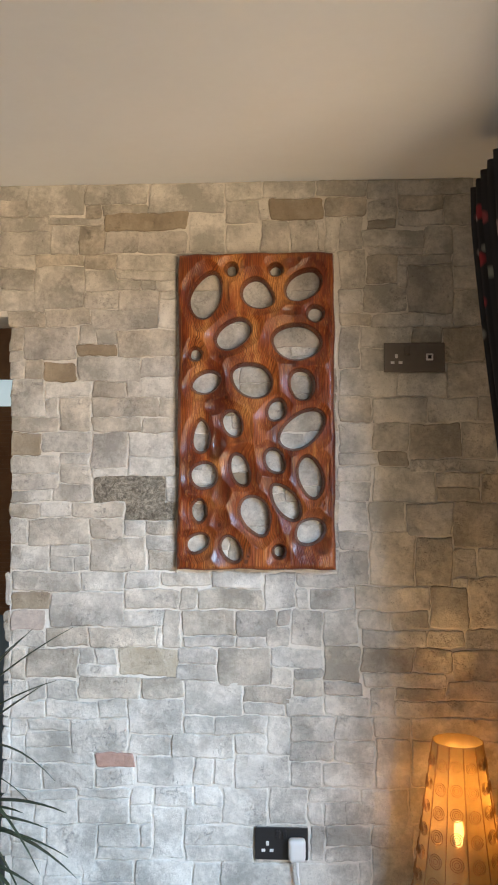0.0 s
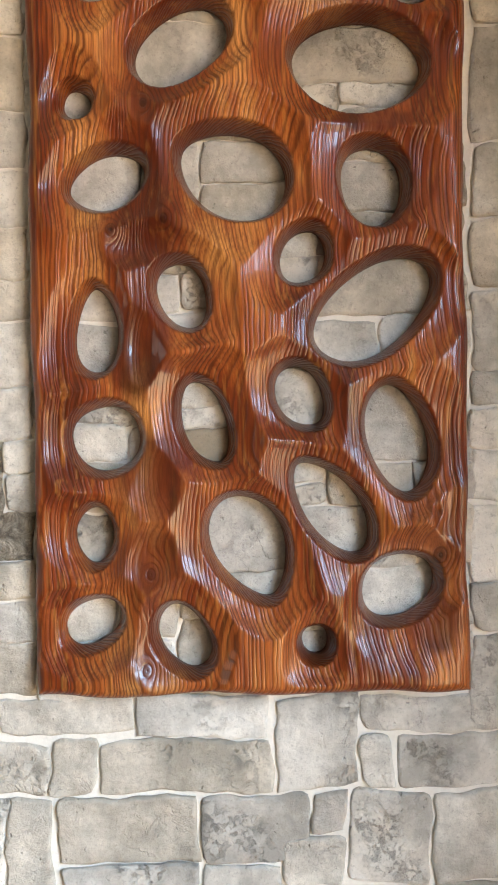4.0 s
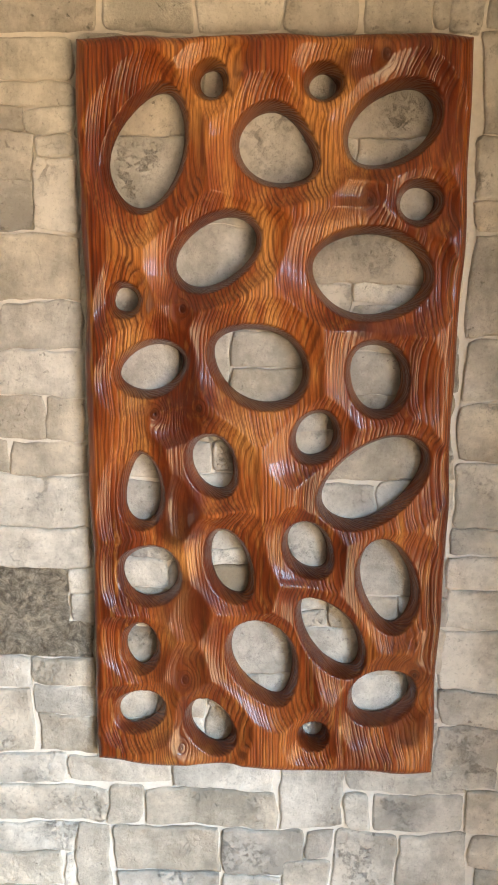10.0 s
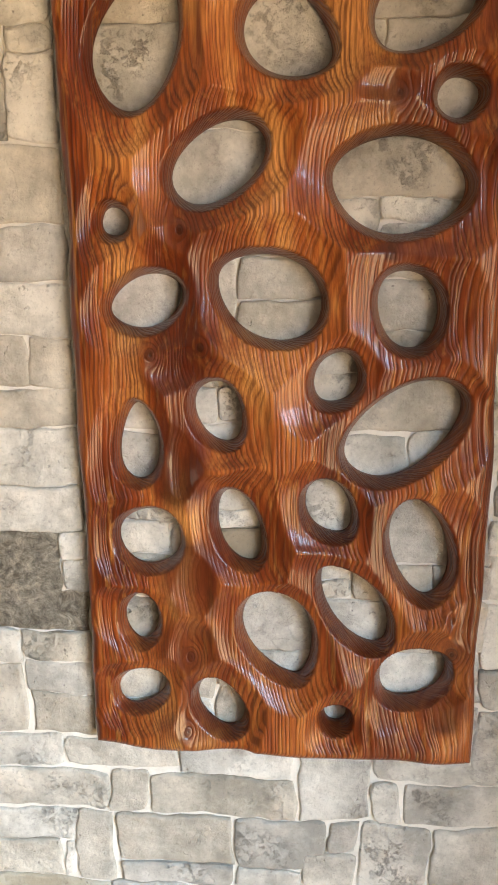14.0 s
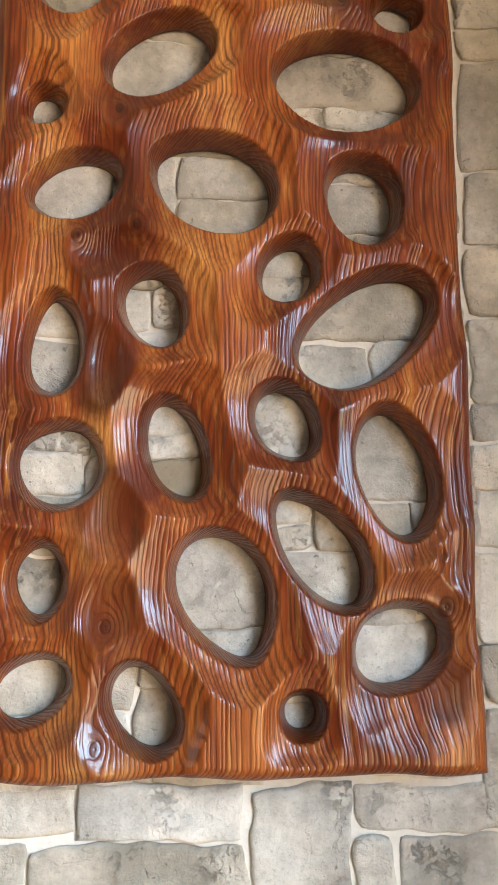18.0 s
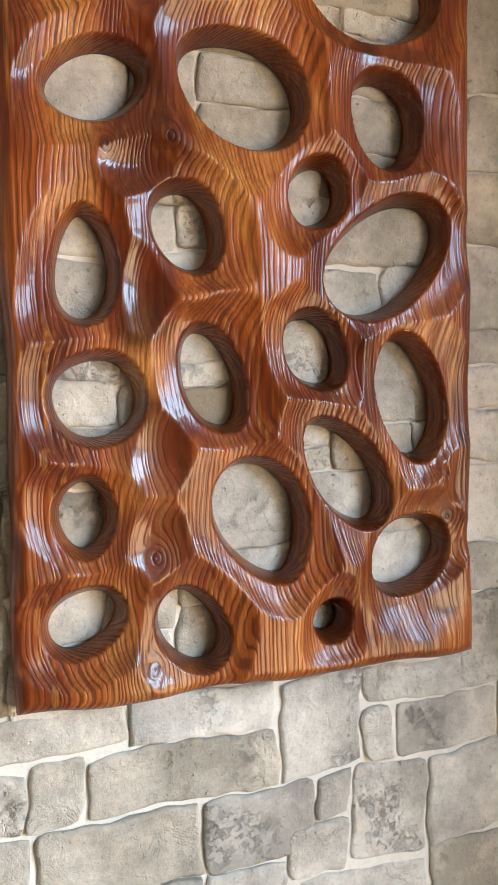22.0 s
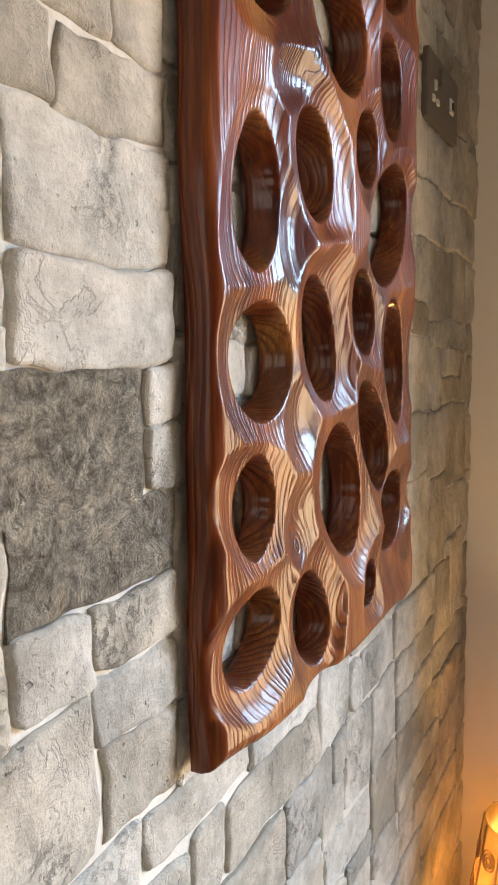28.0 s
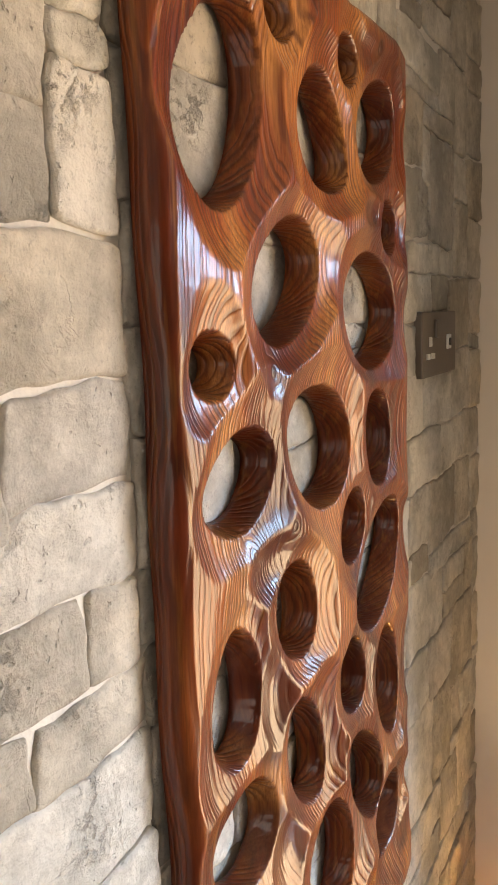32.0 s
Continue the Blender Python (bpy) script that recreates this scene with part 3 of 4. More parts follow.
    half = np.concatenate([tris[:, [0, 1]], tris[:, [1, 2]], tris[:, [2, 0]]])
    key = half[:, 0].astype(np.int64) * n + half[:, 1]
    back_key = half[:, 1].astype(np.int64) * n + half[:, 0]
    rim = half[~np.isin(key, back_key)]
    rim_v = np.unique(rim)
    # the last points before an opening slide onto its outline
    stray = rim_v[(np.abs(near.ravel()[used][rim_v]) < 1.7 * c) & ~snap.ravel()[used][rim_v]]
    fx[stray] -= (near * gx).ravel()[used][stray]
    fz[stray] -= (near * gz).ravel()[used][stray]
    # worn lips: even out the outline of each opening
    before, after = np.full(n, -1), np.full(n, -1)
    after[rim[:, 0]], before[rim[:, 1]] = rim[:, 1], rim[:, 0]
    lip = rim_v[np.abs(near.ravel()[used][rim_v]) < 1.7 * c]
    for weight in (0.5, -0.52, 0.5, -0.52, 0.5, -0.52, 0.5):
        for line in (fx, fz, fh):
            line[lip] += weight * ((line[before[lip]] + line[after[lip]]) / 2 - line[lip])
    front = np.stack([fx, -fh, fz], 1)
    at = np.full(n, -1)
    at[rim_v] = np.arange(len(rim_v))
    nv, gxu, gzu = near.ravel()[used][rim_v], gx.ravel()[used][rim_v], gz.ravel()[used][rim_v]
    inner = (np.abs(nv) < 1.7 * c).astype(float)
    levels = [front]
    faces = [tris]
    last, count = rim_v, n
    for f, bow in ((0.03, 0.0005), (0.12, 0.0014), (0.30, 0.0030), (0.55, 0.0048), (0.80, 0.0066), (1.0, 0.0080)):
        y = -(fh[rim_v] * (1 - f) + BACK * f)
        bow = bow * inner
        ring = np.stack([fx[rim_v] - gxu * bow, y, fz[rim_v] - gzu * bow], 1)
        levels.append(ring)
        now = count + np.arange(len(rim_v))
        i0, i1 = at[rim[:, 0]], at[rim[:, 1]]
        faces.append(np.stack([last[i1], last[i0], now[i0]], 1))
        faces.append(np.stack([last[i1], now[i0], now[i1]], 1))
        last, count = now, count + len(rim_v)
    # the flat back
    rest = np.setdiff1d(np.arange(n), rim_v)
    rear = np.zeros(n, int)
    rear[rim_v] = last
    rear[rest] = count + np.arange(len(rest))
    levels.append(np.stack([fx[rest], np.full(len(rest), -BACK), fz[rest]], 1))
    faces.append(rear[tris][:, ::-1])
    verts, polys = np.concatenate(levels), np.concatenate(faces)
    me = bpy.data.meshes.new("carved_wall_panel")
    me.from_pydata(verts.tolist(), [], polys.tolist())
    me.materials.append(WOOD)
    me.polygons.foreach_set("use_smooth", [True] * len(me.polygons))
    me.update()
    return tagged(new("carved_wall_panel", me), "red-brown varnished pine panel carved with many rounded holes, hung on the stone wall", "wall art")


carved_panel()

# ---- sockets ----


def socket_plate(name, x0, x1, z0, z1, mat, label, outlets):
    t = thing(name, ((x0 + x1) / 2, -0.004, (z0 + z1) / 2), label, "socket")
    inv = Matrix.Translation(t.location).inverted()

    def put(ob):
        ob.parent, ob.matrix_parent_inverse = t, inv
        return ob
    put(part("plate", box(x0, x1, -0.014, -0.003, z0, z1, 0.002), mat))
    for n, bm, mt, lab in outlets:
        put(part(n, bm, mt, None, lab))
    return t


def pins(cx, cz):
    bm = box(cx - 0.004, cx + 0.004, -0.0165, -0.013, cz + 0.004, cz + 0.016, 0.001, 1)
    add_box(bm, cx - 0.0165, cx - 0.006, -0.0165, -0.013, cz - 0.012, cz - 0.005)
    add_box(bm, cx + 0.006, cx + 0.0165, -0.0165, -0.013, cz - 0.012, cz - 0.005)
    return bm


sx0, sx1, sz0, sz1 = 0.368, 0.538, 1.753, 1.836
socket_plate("wall_socket", sx0, sx1, sz0, sz1, BRONZE, "dark bronze double wall socket plate with white outlets", [
    ("outlet", pins(sx0 + 0.034, 1.788), WHITE, "white three-pin outlet"),
    ("switch", box(sx0 + 0.056, sx0 + 0.072, -0.0175, -0.013, 1.802, 1.826, 0.002), BRONZE, ""),
    ("aerial_outlet", box(sx0 + 0.117, sx0 + 0.137, -0.0165, -0.013, 1.785, 1.805, 0.002), WHITE, "small square white outlet"),
    ("aerial_hole", box(sx0 + 0.122, sx0 + 0.132, -0.0185, -0.016, 1.790, 1.800, 0.001), BLACK, "")])
socket_plate("wall_socket", 0.001, 0.146, 0.408, 0.493, BLACK, "black double wall socket low on the stone wall", [
    ("outlet", pins(0.035, 0.442), WHITE, "grey three-pin outlet"),
    ("switch", box(0.058, 0.070, -0.0175, -0.013, 0.464, 0.486, 0.002), BLACK, ""),
    ("switch", box(0.076, 0.088, -0.0175, -0.013, 0.464, 0.486, 0.002), BLACK, "")])
plug = thing("plug", (0.116, -0.03, 0.45), "white plug with its cable in the low socket", "plug")
inv = Matrix.Translation(plug.location).inverted()
for n, bm in (("plug_body", box(0.092, 0.139, -0.045, -0.0145, 0.413, 0.472, 0.012, 3)),
              ("cable", tube([(0.116, -0.03, 0.415), (0.117, -0.03, 0.38), (0.126, -0.03, 0.30), (0.14, -0.03, 0.18), (0.17, -0.03, 0.05), (0.25, -0.04, 0.006)], 0.0035))):
    ob = part(n, bm, WHITE, None, "", True)
    ob.parent, ob.matrix_parent_inverse = plug, inv

# ---- lamp ----
LX, LY, LTOP = 0.5288, -0.1425, 0.774
m, nt, b = material("lamp_shade_parchment")
p = geometry(nt)
c = ramp(nt, noise_at(nt, p, 14, 4, 0.6), (0.3, (0.34, 0.26, 0.13)), (0.7, (0.46, 0.37, 0.20)))
nt.links.new(c, b.inputs["Base Color"])
b.inputs["Roughness"].default_value = 0.7
tr = node(nt, "BsdfTranslucent")
nt.links.new(c, tr.inputs["Color"])
ms = node(nt, "MixShader", Fac=0.03)
nt.links.new(b.outputs[0], ms.inputs[1])
nt.links.new(tr.outputs[0], ms.inputs[2])
tp = node(nt, "BsdfTransparent")
tp.inputs["Color"].default_value = (1.0, 0.84, 0.58, 1)
m2 = node(nt, "MixShader", Fac=0.28)
nt.links.new(ms.outputs[0], m2.inputs[1])
nt.links.new(tp.outputs[0], m2.inputs[2])
nt.links.new(m2.outputs[0], nt.nodes["Material Output"].inputs["Surface"])
SHADE = m
m, nt, b = material("lamp_bulb_glow")
b.inputs["Emission Color"].default_value = (1.0, 0.70, 0.36, 1)
b.inputs["Emission Strength"].default_value = 45.0
BULB = m
RIB = plain("lamp_rib_brown", (0.26, 0.15, 0.07), 0.5, 0, 60, 0.0002)
lamp = thing("table_lamp", (LX, LY, 0), "tall tapered lamp glowing warm amber, its shade patterned with rings", "lamp")
inv = Matrix.Translation(lamp.location).inverted()


def shade_radius(z):
    return 0.0635 + (LTOP - z) * 0.15


def in_lamp(ob, parent=None):
    ob.parent = parent or lamp
    ob.matrix_parent_inverse = inv
    return ob


prof = [(shade_radius(z), z) for z in (0.30, 0.40, 0.50, 0.60, 0.70, LTOP)]
shade = in_lamp(part("shade", lathe(prof + [(r - 0.002, z) for r, z in reversed(prof)], 48, (LX, LY)), SHADE, None, "amber parchment shade", True))
in_lamp(part("base", lathe([(0.0, 0.0), (0.115, 0.0), (0.115, 0.025), (0.108, 0.032), (0.02, 0.036), (0.012, 0.46), (0.015, 0.50), (0.0, 0.51)], 32, (LX, LY)), RIB, None, "", True))
bulb = in_lamp(part("bulb", lathe([(0.0, 0.505), (0.008, 0.508), (0.009, 0.520), (0.013, 0.538), (0.0125, 0.555), (0.008, 0.570), (0.0, 0.575)], 20, (LX, LY)), BULB, None, "glowing warm bulb", True))
data = bpy.data.lights.new("lamp_light", "POINT")
data.energy, data.color, data.shadow_soft_size = 12.0, (1.0, 0.60, 0.23), 0.035
new("lamp_light", data).location = (LX, LY, 0.62)
for k in range(12):
    g = math.tau * k / 12
    pts = [(LX + (shade_radius(z) + 0.001) * math.cos(g), LY + (shade_radius(z) + 0.001) * math.sin(g), z) for z in (0.30, 0.45, 0.60, LTOP)]
    in_lamp(part("rib", tube(pts, 0.0014, 5), RIB))
torus = bmesh.new()
for R in (0.0055, 0.0105, 0.0155):
    ring = [[torus.verts.new((( R + 0.0010 * math.cos(math.tau * j / 4)) * math.cos(math.tau * i / 14), 0.0013 * math.sin(math.tau * j / 4), (R + 0.0010 * math.cos(math.tau * j / 4)) * math.sin(math.tau * i / 14))) for j in range(4)] for i in range(14)]
    for i in range(14):
        for j in range(4):
            torus.faces.new((ring[i][j], ring[(i + 1) % 14][j], ring[(i + 1) % 14][(j + 1) % 4], ring[i][(j + 1) % 4]))
ring_me = bpy.data.meshes.new("ring_ornament")
torus.to_mesh(ring_me)
torus.free()
ring_me.materials.append(RIB)
for k in range(12):
    g = math.tau * (k + 0.5) / 12
    for i in range(8):
        z = LTOP - 0.045 - 0.056 * i - 0.004 * (k % 2)
        r = shade_radius(z) + 0.0005
        ob = new("ring_ornament", ring_me)
        ob.parent = shade
        s = 0.88 + 0.05 * i + 0.06 * (k % 3 == 1)
        ob.matrix_world = Matrix.Translation((LX + r * math.cos(g), LY + r * math.sin(g), z)) @ Euler((0, 0, g + math.pi / 2)).to_matrix().to_4x4() @ Euler((-math.atan(0.15), 0, 0)).to_matrix().to_4x4() @ Matrix.Diagonal((s, 1, s, 1))
        ob.matrix_parent_inverse = Matrix.Identity(4)

# ---- curtain ----
m, nt, b = material("dark_floral_cloth")
p = geometry(nt)
v = node(nt, "TexVoronoi", Scale=16.0)
nt.links.new(p, v.inputs["Vector"])
spot = ramp(nt, v.outputs["Distance"], (0.22, (1, 1, 1)), (0.36, (0, 0, 0)))
hue = ramp(nt, v.outputs["Color"], (0.2, (0.25, 0.02, 0.03)), (0.5, (0.45, 0.42, 0.40)), (0.8, (0.03, 0.07, 0.05)))
c = mix(nt, spot, (0.012, 0.011, 0.014), hue)
nt.links.new(c, b.inputs["Base Color"])
b.inputs["Roughness"].default_value = 0.85
bump(nt, b, noise_at(nt, p, 400), 0.4, 0.0006)
CLOTH = m
bm = bmesh.new()
rows = []
for j in range(41):
    z = 2.19 - j * 0.0475
    tie = min(1.0, max(0.0, (2.10 - z) / 0.75)) ** 1.2
    line = []
    for i in range(61):
        s = i / 60
        half = 0.080 - 0.030 * tie
        y = -0.25 - s * (0.33 - 0.04 * tie) - 0.02 * tie
        x = 0.642 + 0.040 * tie + half * math.sin(s * 36 - 1.57 + 0.5 * math.sin(j * 0.3) * s)
        line.append(bm.verts.new((min(x, 0.735), y, z)))
    rows.append(line)
for a, b2 in zip(rows, rows[1:]):
    for i in range(60):
        bm.faces.new((a[i], a[i + 1], b2[i + 1], b2[i]))
cur = thing("curtain", (0.66, -0.6, 0.28), "dark floral curtain gathered beside the window", "curtain")
inv = Matrix.Translation(cur.location).inverted()
cl = part("drape", bm, CLOTH, None, "", True)
cl.parent, cl.matrix_parent_inverse = cur, inv
mod = cl.modifiers.new("cloth", "SOLIDIFY")
mod.thickness = 0.003
pole = part("pole", tube([(0.642, -0.20, 2.165), (0.642, -2.75, 2.165)], 0.011, 12), BRONZE, None, "", True)
pole.parent, pole.matrix_parent_inverse = cur, inv

# ---- plant ----
plant = thing("potted_plant", (-0.86, -0.22, 0), "potted plant with long thin arching green leaves", "plant")
inv = Matrix.Translation(plant.location).inverted()
pot = part("pot", lathe([(0.0, 0.0), (0.10, 0.0), (0.145, 0.26), (0.15, 0.28), (0.135, 0.28), (0.13, 0.25), (0.0, 0.25)], 28, (-0.86, -0.22)), TERRACOTTA, None, "", True)
pot.parent, pot.matrix_parent_inverse = plant, inv
stem = part("stem", tube([(-0.86, -0.22, 0.24), (-0.85, -0.22, 0.45), (-0.87, -0.21, 0.66)], 0.018, 8), DARK_WOOD, None, "", True)
stem.parent, stem.matrix_parent_inverse = plant, inv
rng = random.Random(5)


def leaf(start, turn, reach, rise, droop, width):
    bm = bmesh.new()
    prev = None
    for i in range(13):
        s = i / 12
        r = reach * s
        z = start[2] + rise * s - droop * s * s
        w = width * (math.sin(math.pi * min(1, 0.12 + s * 0.88)) ** 0.6) * (1 - 0.6 * s)
        cx, cy = start[0] + r * math.cos(turn), start[1] + r * math.sin(turn)
        nx, ny = -math.sin(turn) * w, math.cos(turn) * w
        row_v = [bm.verts.new((cx + nx, cy + ny, z + w * 0.35)), bm.verts.new((cx, cy, z)), bm.verts.new((cx - nx, cy - ny, z + w * 0.35))]
        if prev:
            bm.faces.new((prev[0], prev[1], row_v[1], row_v[0]))
            bm.faces.new((prev[1], prev[2], row_v[2], row_v[1]))
        prev = row_v
    ob = part("leaf", bm, LEAF, None, "", True)
    ob.parent, ob.matrix_parent_inverse = plant, inv
    sm = ob.modifiers.new("thick", "SOLIDIFY")
    sm.thickness = 0.0012


for k in range(26):
    leaf((-0.87, -0.21, rng.uniform(0.50, 0.68)), rng.uniform(0, math.tau), rng.uniform(0.30, 0.42), rng.uniform(0.1, 0.4), rng.uniform(0.1, 0.55), 0.012)
for turn, rise, droop, start, reach in ((0.10, 0.42, 0.10, 0.74, 0.40), (-0.1, 0.36, 0.12, 0.70, 0.38), (0.2, 0.30, 0.05, 0.66, 0.33), (0.0, 0.25, 0.20, 0.55, 0.40), (0.1, 0.16, 0.28, 0.54, 0.42), (-0.2, 0.1, 0.36, 0.5, 0.36),
                                       (0.05, 0.40, 0.06, 0.72, 0.30), (0.25, 0.46, 0.12, 0.70, 0.28), (-0.1, 0.20, 0.14, 0.55, 0.30), (0.15, 0.10, 0.12, 0.56, 0.34), (0.0, 0.02, 0.10, 0.50, 0.32), (-0.25, 0.05, 0.20, 0.56, 0.33)):
    leaf((-0.87, -0.21, start), turn, reach, rise, droop, 0.018)

# ---- stones of the north wall ----
stone_rng = np.random.RandomState(11)
STONE_LIST = []


def row(z0, z1, *edges, tone=""):
    """One run of stones between two heights, parted at the given places (mm)."""
    for a, b in zip(edges, edges[1:]):
        STONE_LIST.append((a / 1000, b / 1000, z0 / 1000, z1 / 1000, tone))


row(2271, 2312, -751, -666)
row(2224, 2271, -750, -666)
row(2225, 2312, -666, -500)
row(2179, 2220, -749, -606)
row(2256, 2312, -495, -315)
row(2219, 2252, -444, -311)
row(2200, 2254, -494, -448)
row(2228, 2312, -308, -90)
row(2176, 2226, -437, -198, tone="B")
row(2196, 2214, -603, -442)
row(2110, 2176, -748, -598)
row(2108, 2192, -595, -513, -440)
row(2109, 2171, -437, -342, -197)
row(2069, 2107, -747, -646)
row(2075, 2106, -643, -499)
row(2064, 2104, -496, -404)
row(2059, 2102, -401, -227)
row(2003, 2065, -746, -645)
row(1950, 2070, -641, -498)
row(2000, 2060, -495, -405)
row(1947, 1997, -494, -398)
row(2030, 2055, -402, -227)
row(2001, 2028, -402, -333)
row(2000, 2027, -329, -288, -227)
row(1943, 1997, -395, -279)
row(1973, 1996, -276, -227)
row(1887, 1970, -276, -227)
row(1941, 2000, -744, -614)
row(1894, 1938, -720, -613)
row(1898, 1945, -610, -479)
row(1885, 1943, -475, -279)
row(1825, 1891, -712, -674)
row(1793, 1822, -711, -671)
row(1742, 1790, -710, -670)
row(1798, 1890, -669, -516)
row(1841, 1896, -509, -463)
row(1841, 1884, -460, -402)
row(1808, 1838, -512, -402, tone="B")
row(1805, 1880, -397, -226)
row(1739, 1795, -667, -616)
row(1735, 1788, -612, -520, tone="B")
row(1734, 1803, -513, -330)
row(1744, 1800, -327, -226)
row(1632, 1739, -705, -608)
row(1689, 1731, -603, -474)
row(1688, 1731, -469, -373)
row(1687, 1741, -368, -225)
row(1632, 1686, -604, -568)
row(1590, 1685, -562, -473)
row(1632, 1685, -467, -277)
row(1632, 1684, -274, -225)
row(1589, 1629, -704, -567)
row(1588, 1628, -467, -326)
row(1586, 1627, -321, -225)
row(1522, 1584, -703, -617, tone="B")
row(1530, 1584, -612, -472)
row(1483, 1584, -467, -368)
row(1517, 1583, -361, -224)
row(1469, 1517, -702, -563)
row(1495, 1525, -560, -475)
row(1439, 1490, -560, -471)
row(1462, 1514, -361, -224)
row(1454, 1480, -465, -364)
row(1422, 1465, -701, -564)
row(1388, 1418, -700, -582)
row(1389, 1436, -577, -471)
row(1426, 1458, -255, -215)
row(1386, 1423, -253, -215)
row(1342, 1381, -703, -619)
row(1343, 1381, -614, -526)
row(1343, 1383, -521, -376)
row(1267, 1339, -701, -656)
row(1264, 1338, -649, -474)
row(1283, 1338, -469, -375)
row(1288, 1332, -369, -310)
row(1295, 1332, -307, -223)
row(1193, 1260, -697, -589)
row(1232, 1261, -583, -473)
row(1190, 1229, -582, -517)
row(1191, 1229, -514, -473)
row(1191, 1280, -468, -313)
row(1249, 1290, -308, -223)
row(1193, 1246, -303, -223)
row(1134, 1185, -692, -497)
row(1135, 1186, -492, -372)
row(1144, 1187, -367, -267)
row(1151, 1187, -262, -126)
row(1082, 1128, -694, -585, tone="B")
row(1035, 1129, -580, -373)
row(1087, 1138, -367, -216)
row(1024, 1077, -693, -599, tone="P")
row(977, 1021, -692, -598)
row(979, 1030, -592, -472)
row(1035, 1079, -379, -260)
row(978, 1030, -467, -279)
row(979, 1079, -257, -212)
row(893, 971, -644, -503)
row(887, 970, -691, -652)
row(931, 972, -497, -455)
row(932, 973, -450, -394)
row(897, 927, -497, -389)
row(900, 974, -383, -219, tone="T")
row(827, 882, -690, -648)
row(829, 886, -641, -596)
row(829, 883, -589, -502)
row(835, 893, -496, -323)
row(838, 893, -316, -203)
row(779, 823, -689, -592)
row(781, 824, -587, -444)
row(782, 830, -439, -359)
row(740, 833, -354, -203)
row(733, 774, -688, -644)
row(745, 775, -638, -522)
row(700, 739, -647, -521)
row(660, 729, -687, -651)
row(688, 777, -515, -358)
row(683, 734, -350, -235)
row(657, 696, -646, -453)
row(647, 683, -445, -337, tone="R")
row(595, 643, -445, -341)
row(600, 676, -330, -173)
row(585, 651, -685, -600)
row(587, 651, -593, -453)
row(555, 579, -684, -498)
row(564, 587, -494, -352)
row(545, 591, -345, -284)
row(545, 594, -277, -173)
row(489, 549, -683, -621)
row(491, 552, -616, -499)
row(493, 559, -493, -351)
row(495, 541, -345, -288)
row(438, 484, -682, -593)
row(393, 435, -681, -585)
row(351, 487, -582, -444)
row(431, 489, -438, -324)
row(433, 491, -318, -289)
row(398, 427, -437, -287)
row(403, 539, -281, -201)
row(257, 389, -680, -598)
row(259, 346, -591, -487)
row(336, 391, -481, -339)
row(266, 394, -331, -177)
row(262, 332, -480, -337)
row(1145, 1188, -121, 19)
row(1086, 1144, -211, -164)
row(1087, 1140, -158, 21)
row(1088, 1184, 29, 113)
row(1148, 1184, 119, 275)
row(1088, 1143, 119, 150)
row(1089, 1143, 157, 275)
row(1013, 1080, -202, -57)
row(1012, 1081, -51, 59)
row(1041, 1082, 65, 98)
row(988, 1082, 104, 188)
row(989, 1083, 194, 285)
row(981, 1008, -202, -60)
row(982, 1007, -54, 30)
row(983, 1034, 36, 98)
row(933, 975, -215, -108)
row(887, 928, -219, -108)
row(875, 976, -102, 41)
row(876, 921, 46, 102)
row(926, 977, 46, 189)
row(897, 922, 109, 189)
row(793, 883, -196, -38)
row(829, 869, -30, 102)
row(795, 824, -33, 83)
row(847, 892, 109, 190)
row(795, 843, 89, 190)
row(890, 983, 195, 292)
row(852, 885, 196, 298)
row(796, 847, 196, 315)
row(742, 787, -195, -114)
row(743, 788, -109, 31)
row(688, 789, 37, 96)
row(724, 790, 100, 218)
row(671, 720, 100, 217)
row(677, 737, -231, -62)
row(688, 739, -54, 33)
row(602, 673, -167, -117)
row(603, 673, -110, -61)
row(597, 681, -54, 95)
row(602, 666, 101, 182)
row(604, 665, 189, 330)
row(546, 594, -167, -94)
row(497, 593, -88, 34)
row(501, 594, 42, 143)
row(562, 597, 150, 288)
row(501, 557, 149, 188)
row(501, 558, 194, 250, 317)
row(497, 541, -193, -94)
row(440, 491, -193, -5)
row(396, 435, -193, -5)
row(404, 496, 154, 189)
row(445, 495, 195, 318)
row(404, 440, 195, 317)
row(399, 494, 1, 146)
row(268, 389, -170, -99)
row(274, 394, -92, 107, 279)
row(2262, 2312, -83, 20)
row(2193, 2257, -83, 10)
row(2266, 2312, 25, 172)
row(2201, 2261, 45, 198, tone="B")
row(2269, 2312, 179, 322)
row(2210, 2263, 205, 320)
row(2108, 2220, -188, -88)
row(2106, 2188, -81, 14)
row(2105, 2198, 20, 97)
row(2104, 2197, 103, 178)
row(2103, 2206, 204, 240)
row(2112, 2207, 245, 308)
row(2257, 2312, 327, 408)
row(2198, 2253, 326, 407)
row(2170, 2195, 326, 406)
row(2267, 2312, 414, 625)
row(2225, 2265, 414, 542)
row(2178, 2263, 547, 632)
row(2180, 2220, 413, 542)
row(2117, 2165, 312, 485)
row(2095, 2114, 323, 484)
row(2094, 2173, 489, 565)
row(2057, 2172, 569, 638)
row(2012, 2093, 323, 407)
row(1998, 2107, 244, 316)
row(2065, 2091, 412, 564)
row(1924, 2060, 439, 564)
row(1993, 2061, 411, 435)
row(1993, 2052, 569, 642)
row(1926, 1993, 243, 308)
row(1929, 2007, 313, 434)
row(1887, 1988, 568, 646)
row(1889, 1921, 243, 330)
row(1886, 1920, 334, 481)
row(1886, 1919, 486, 563)
row(1767, 1884, 242, 298)
row(1826, 1883, 305, 443)
row(1836, 1882, 449, 529)
row(1784, 1881, 535, 652)
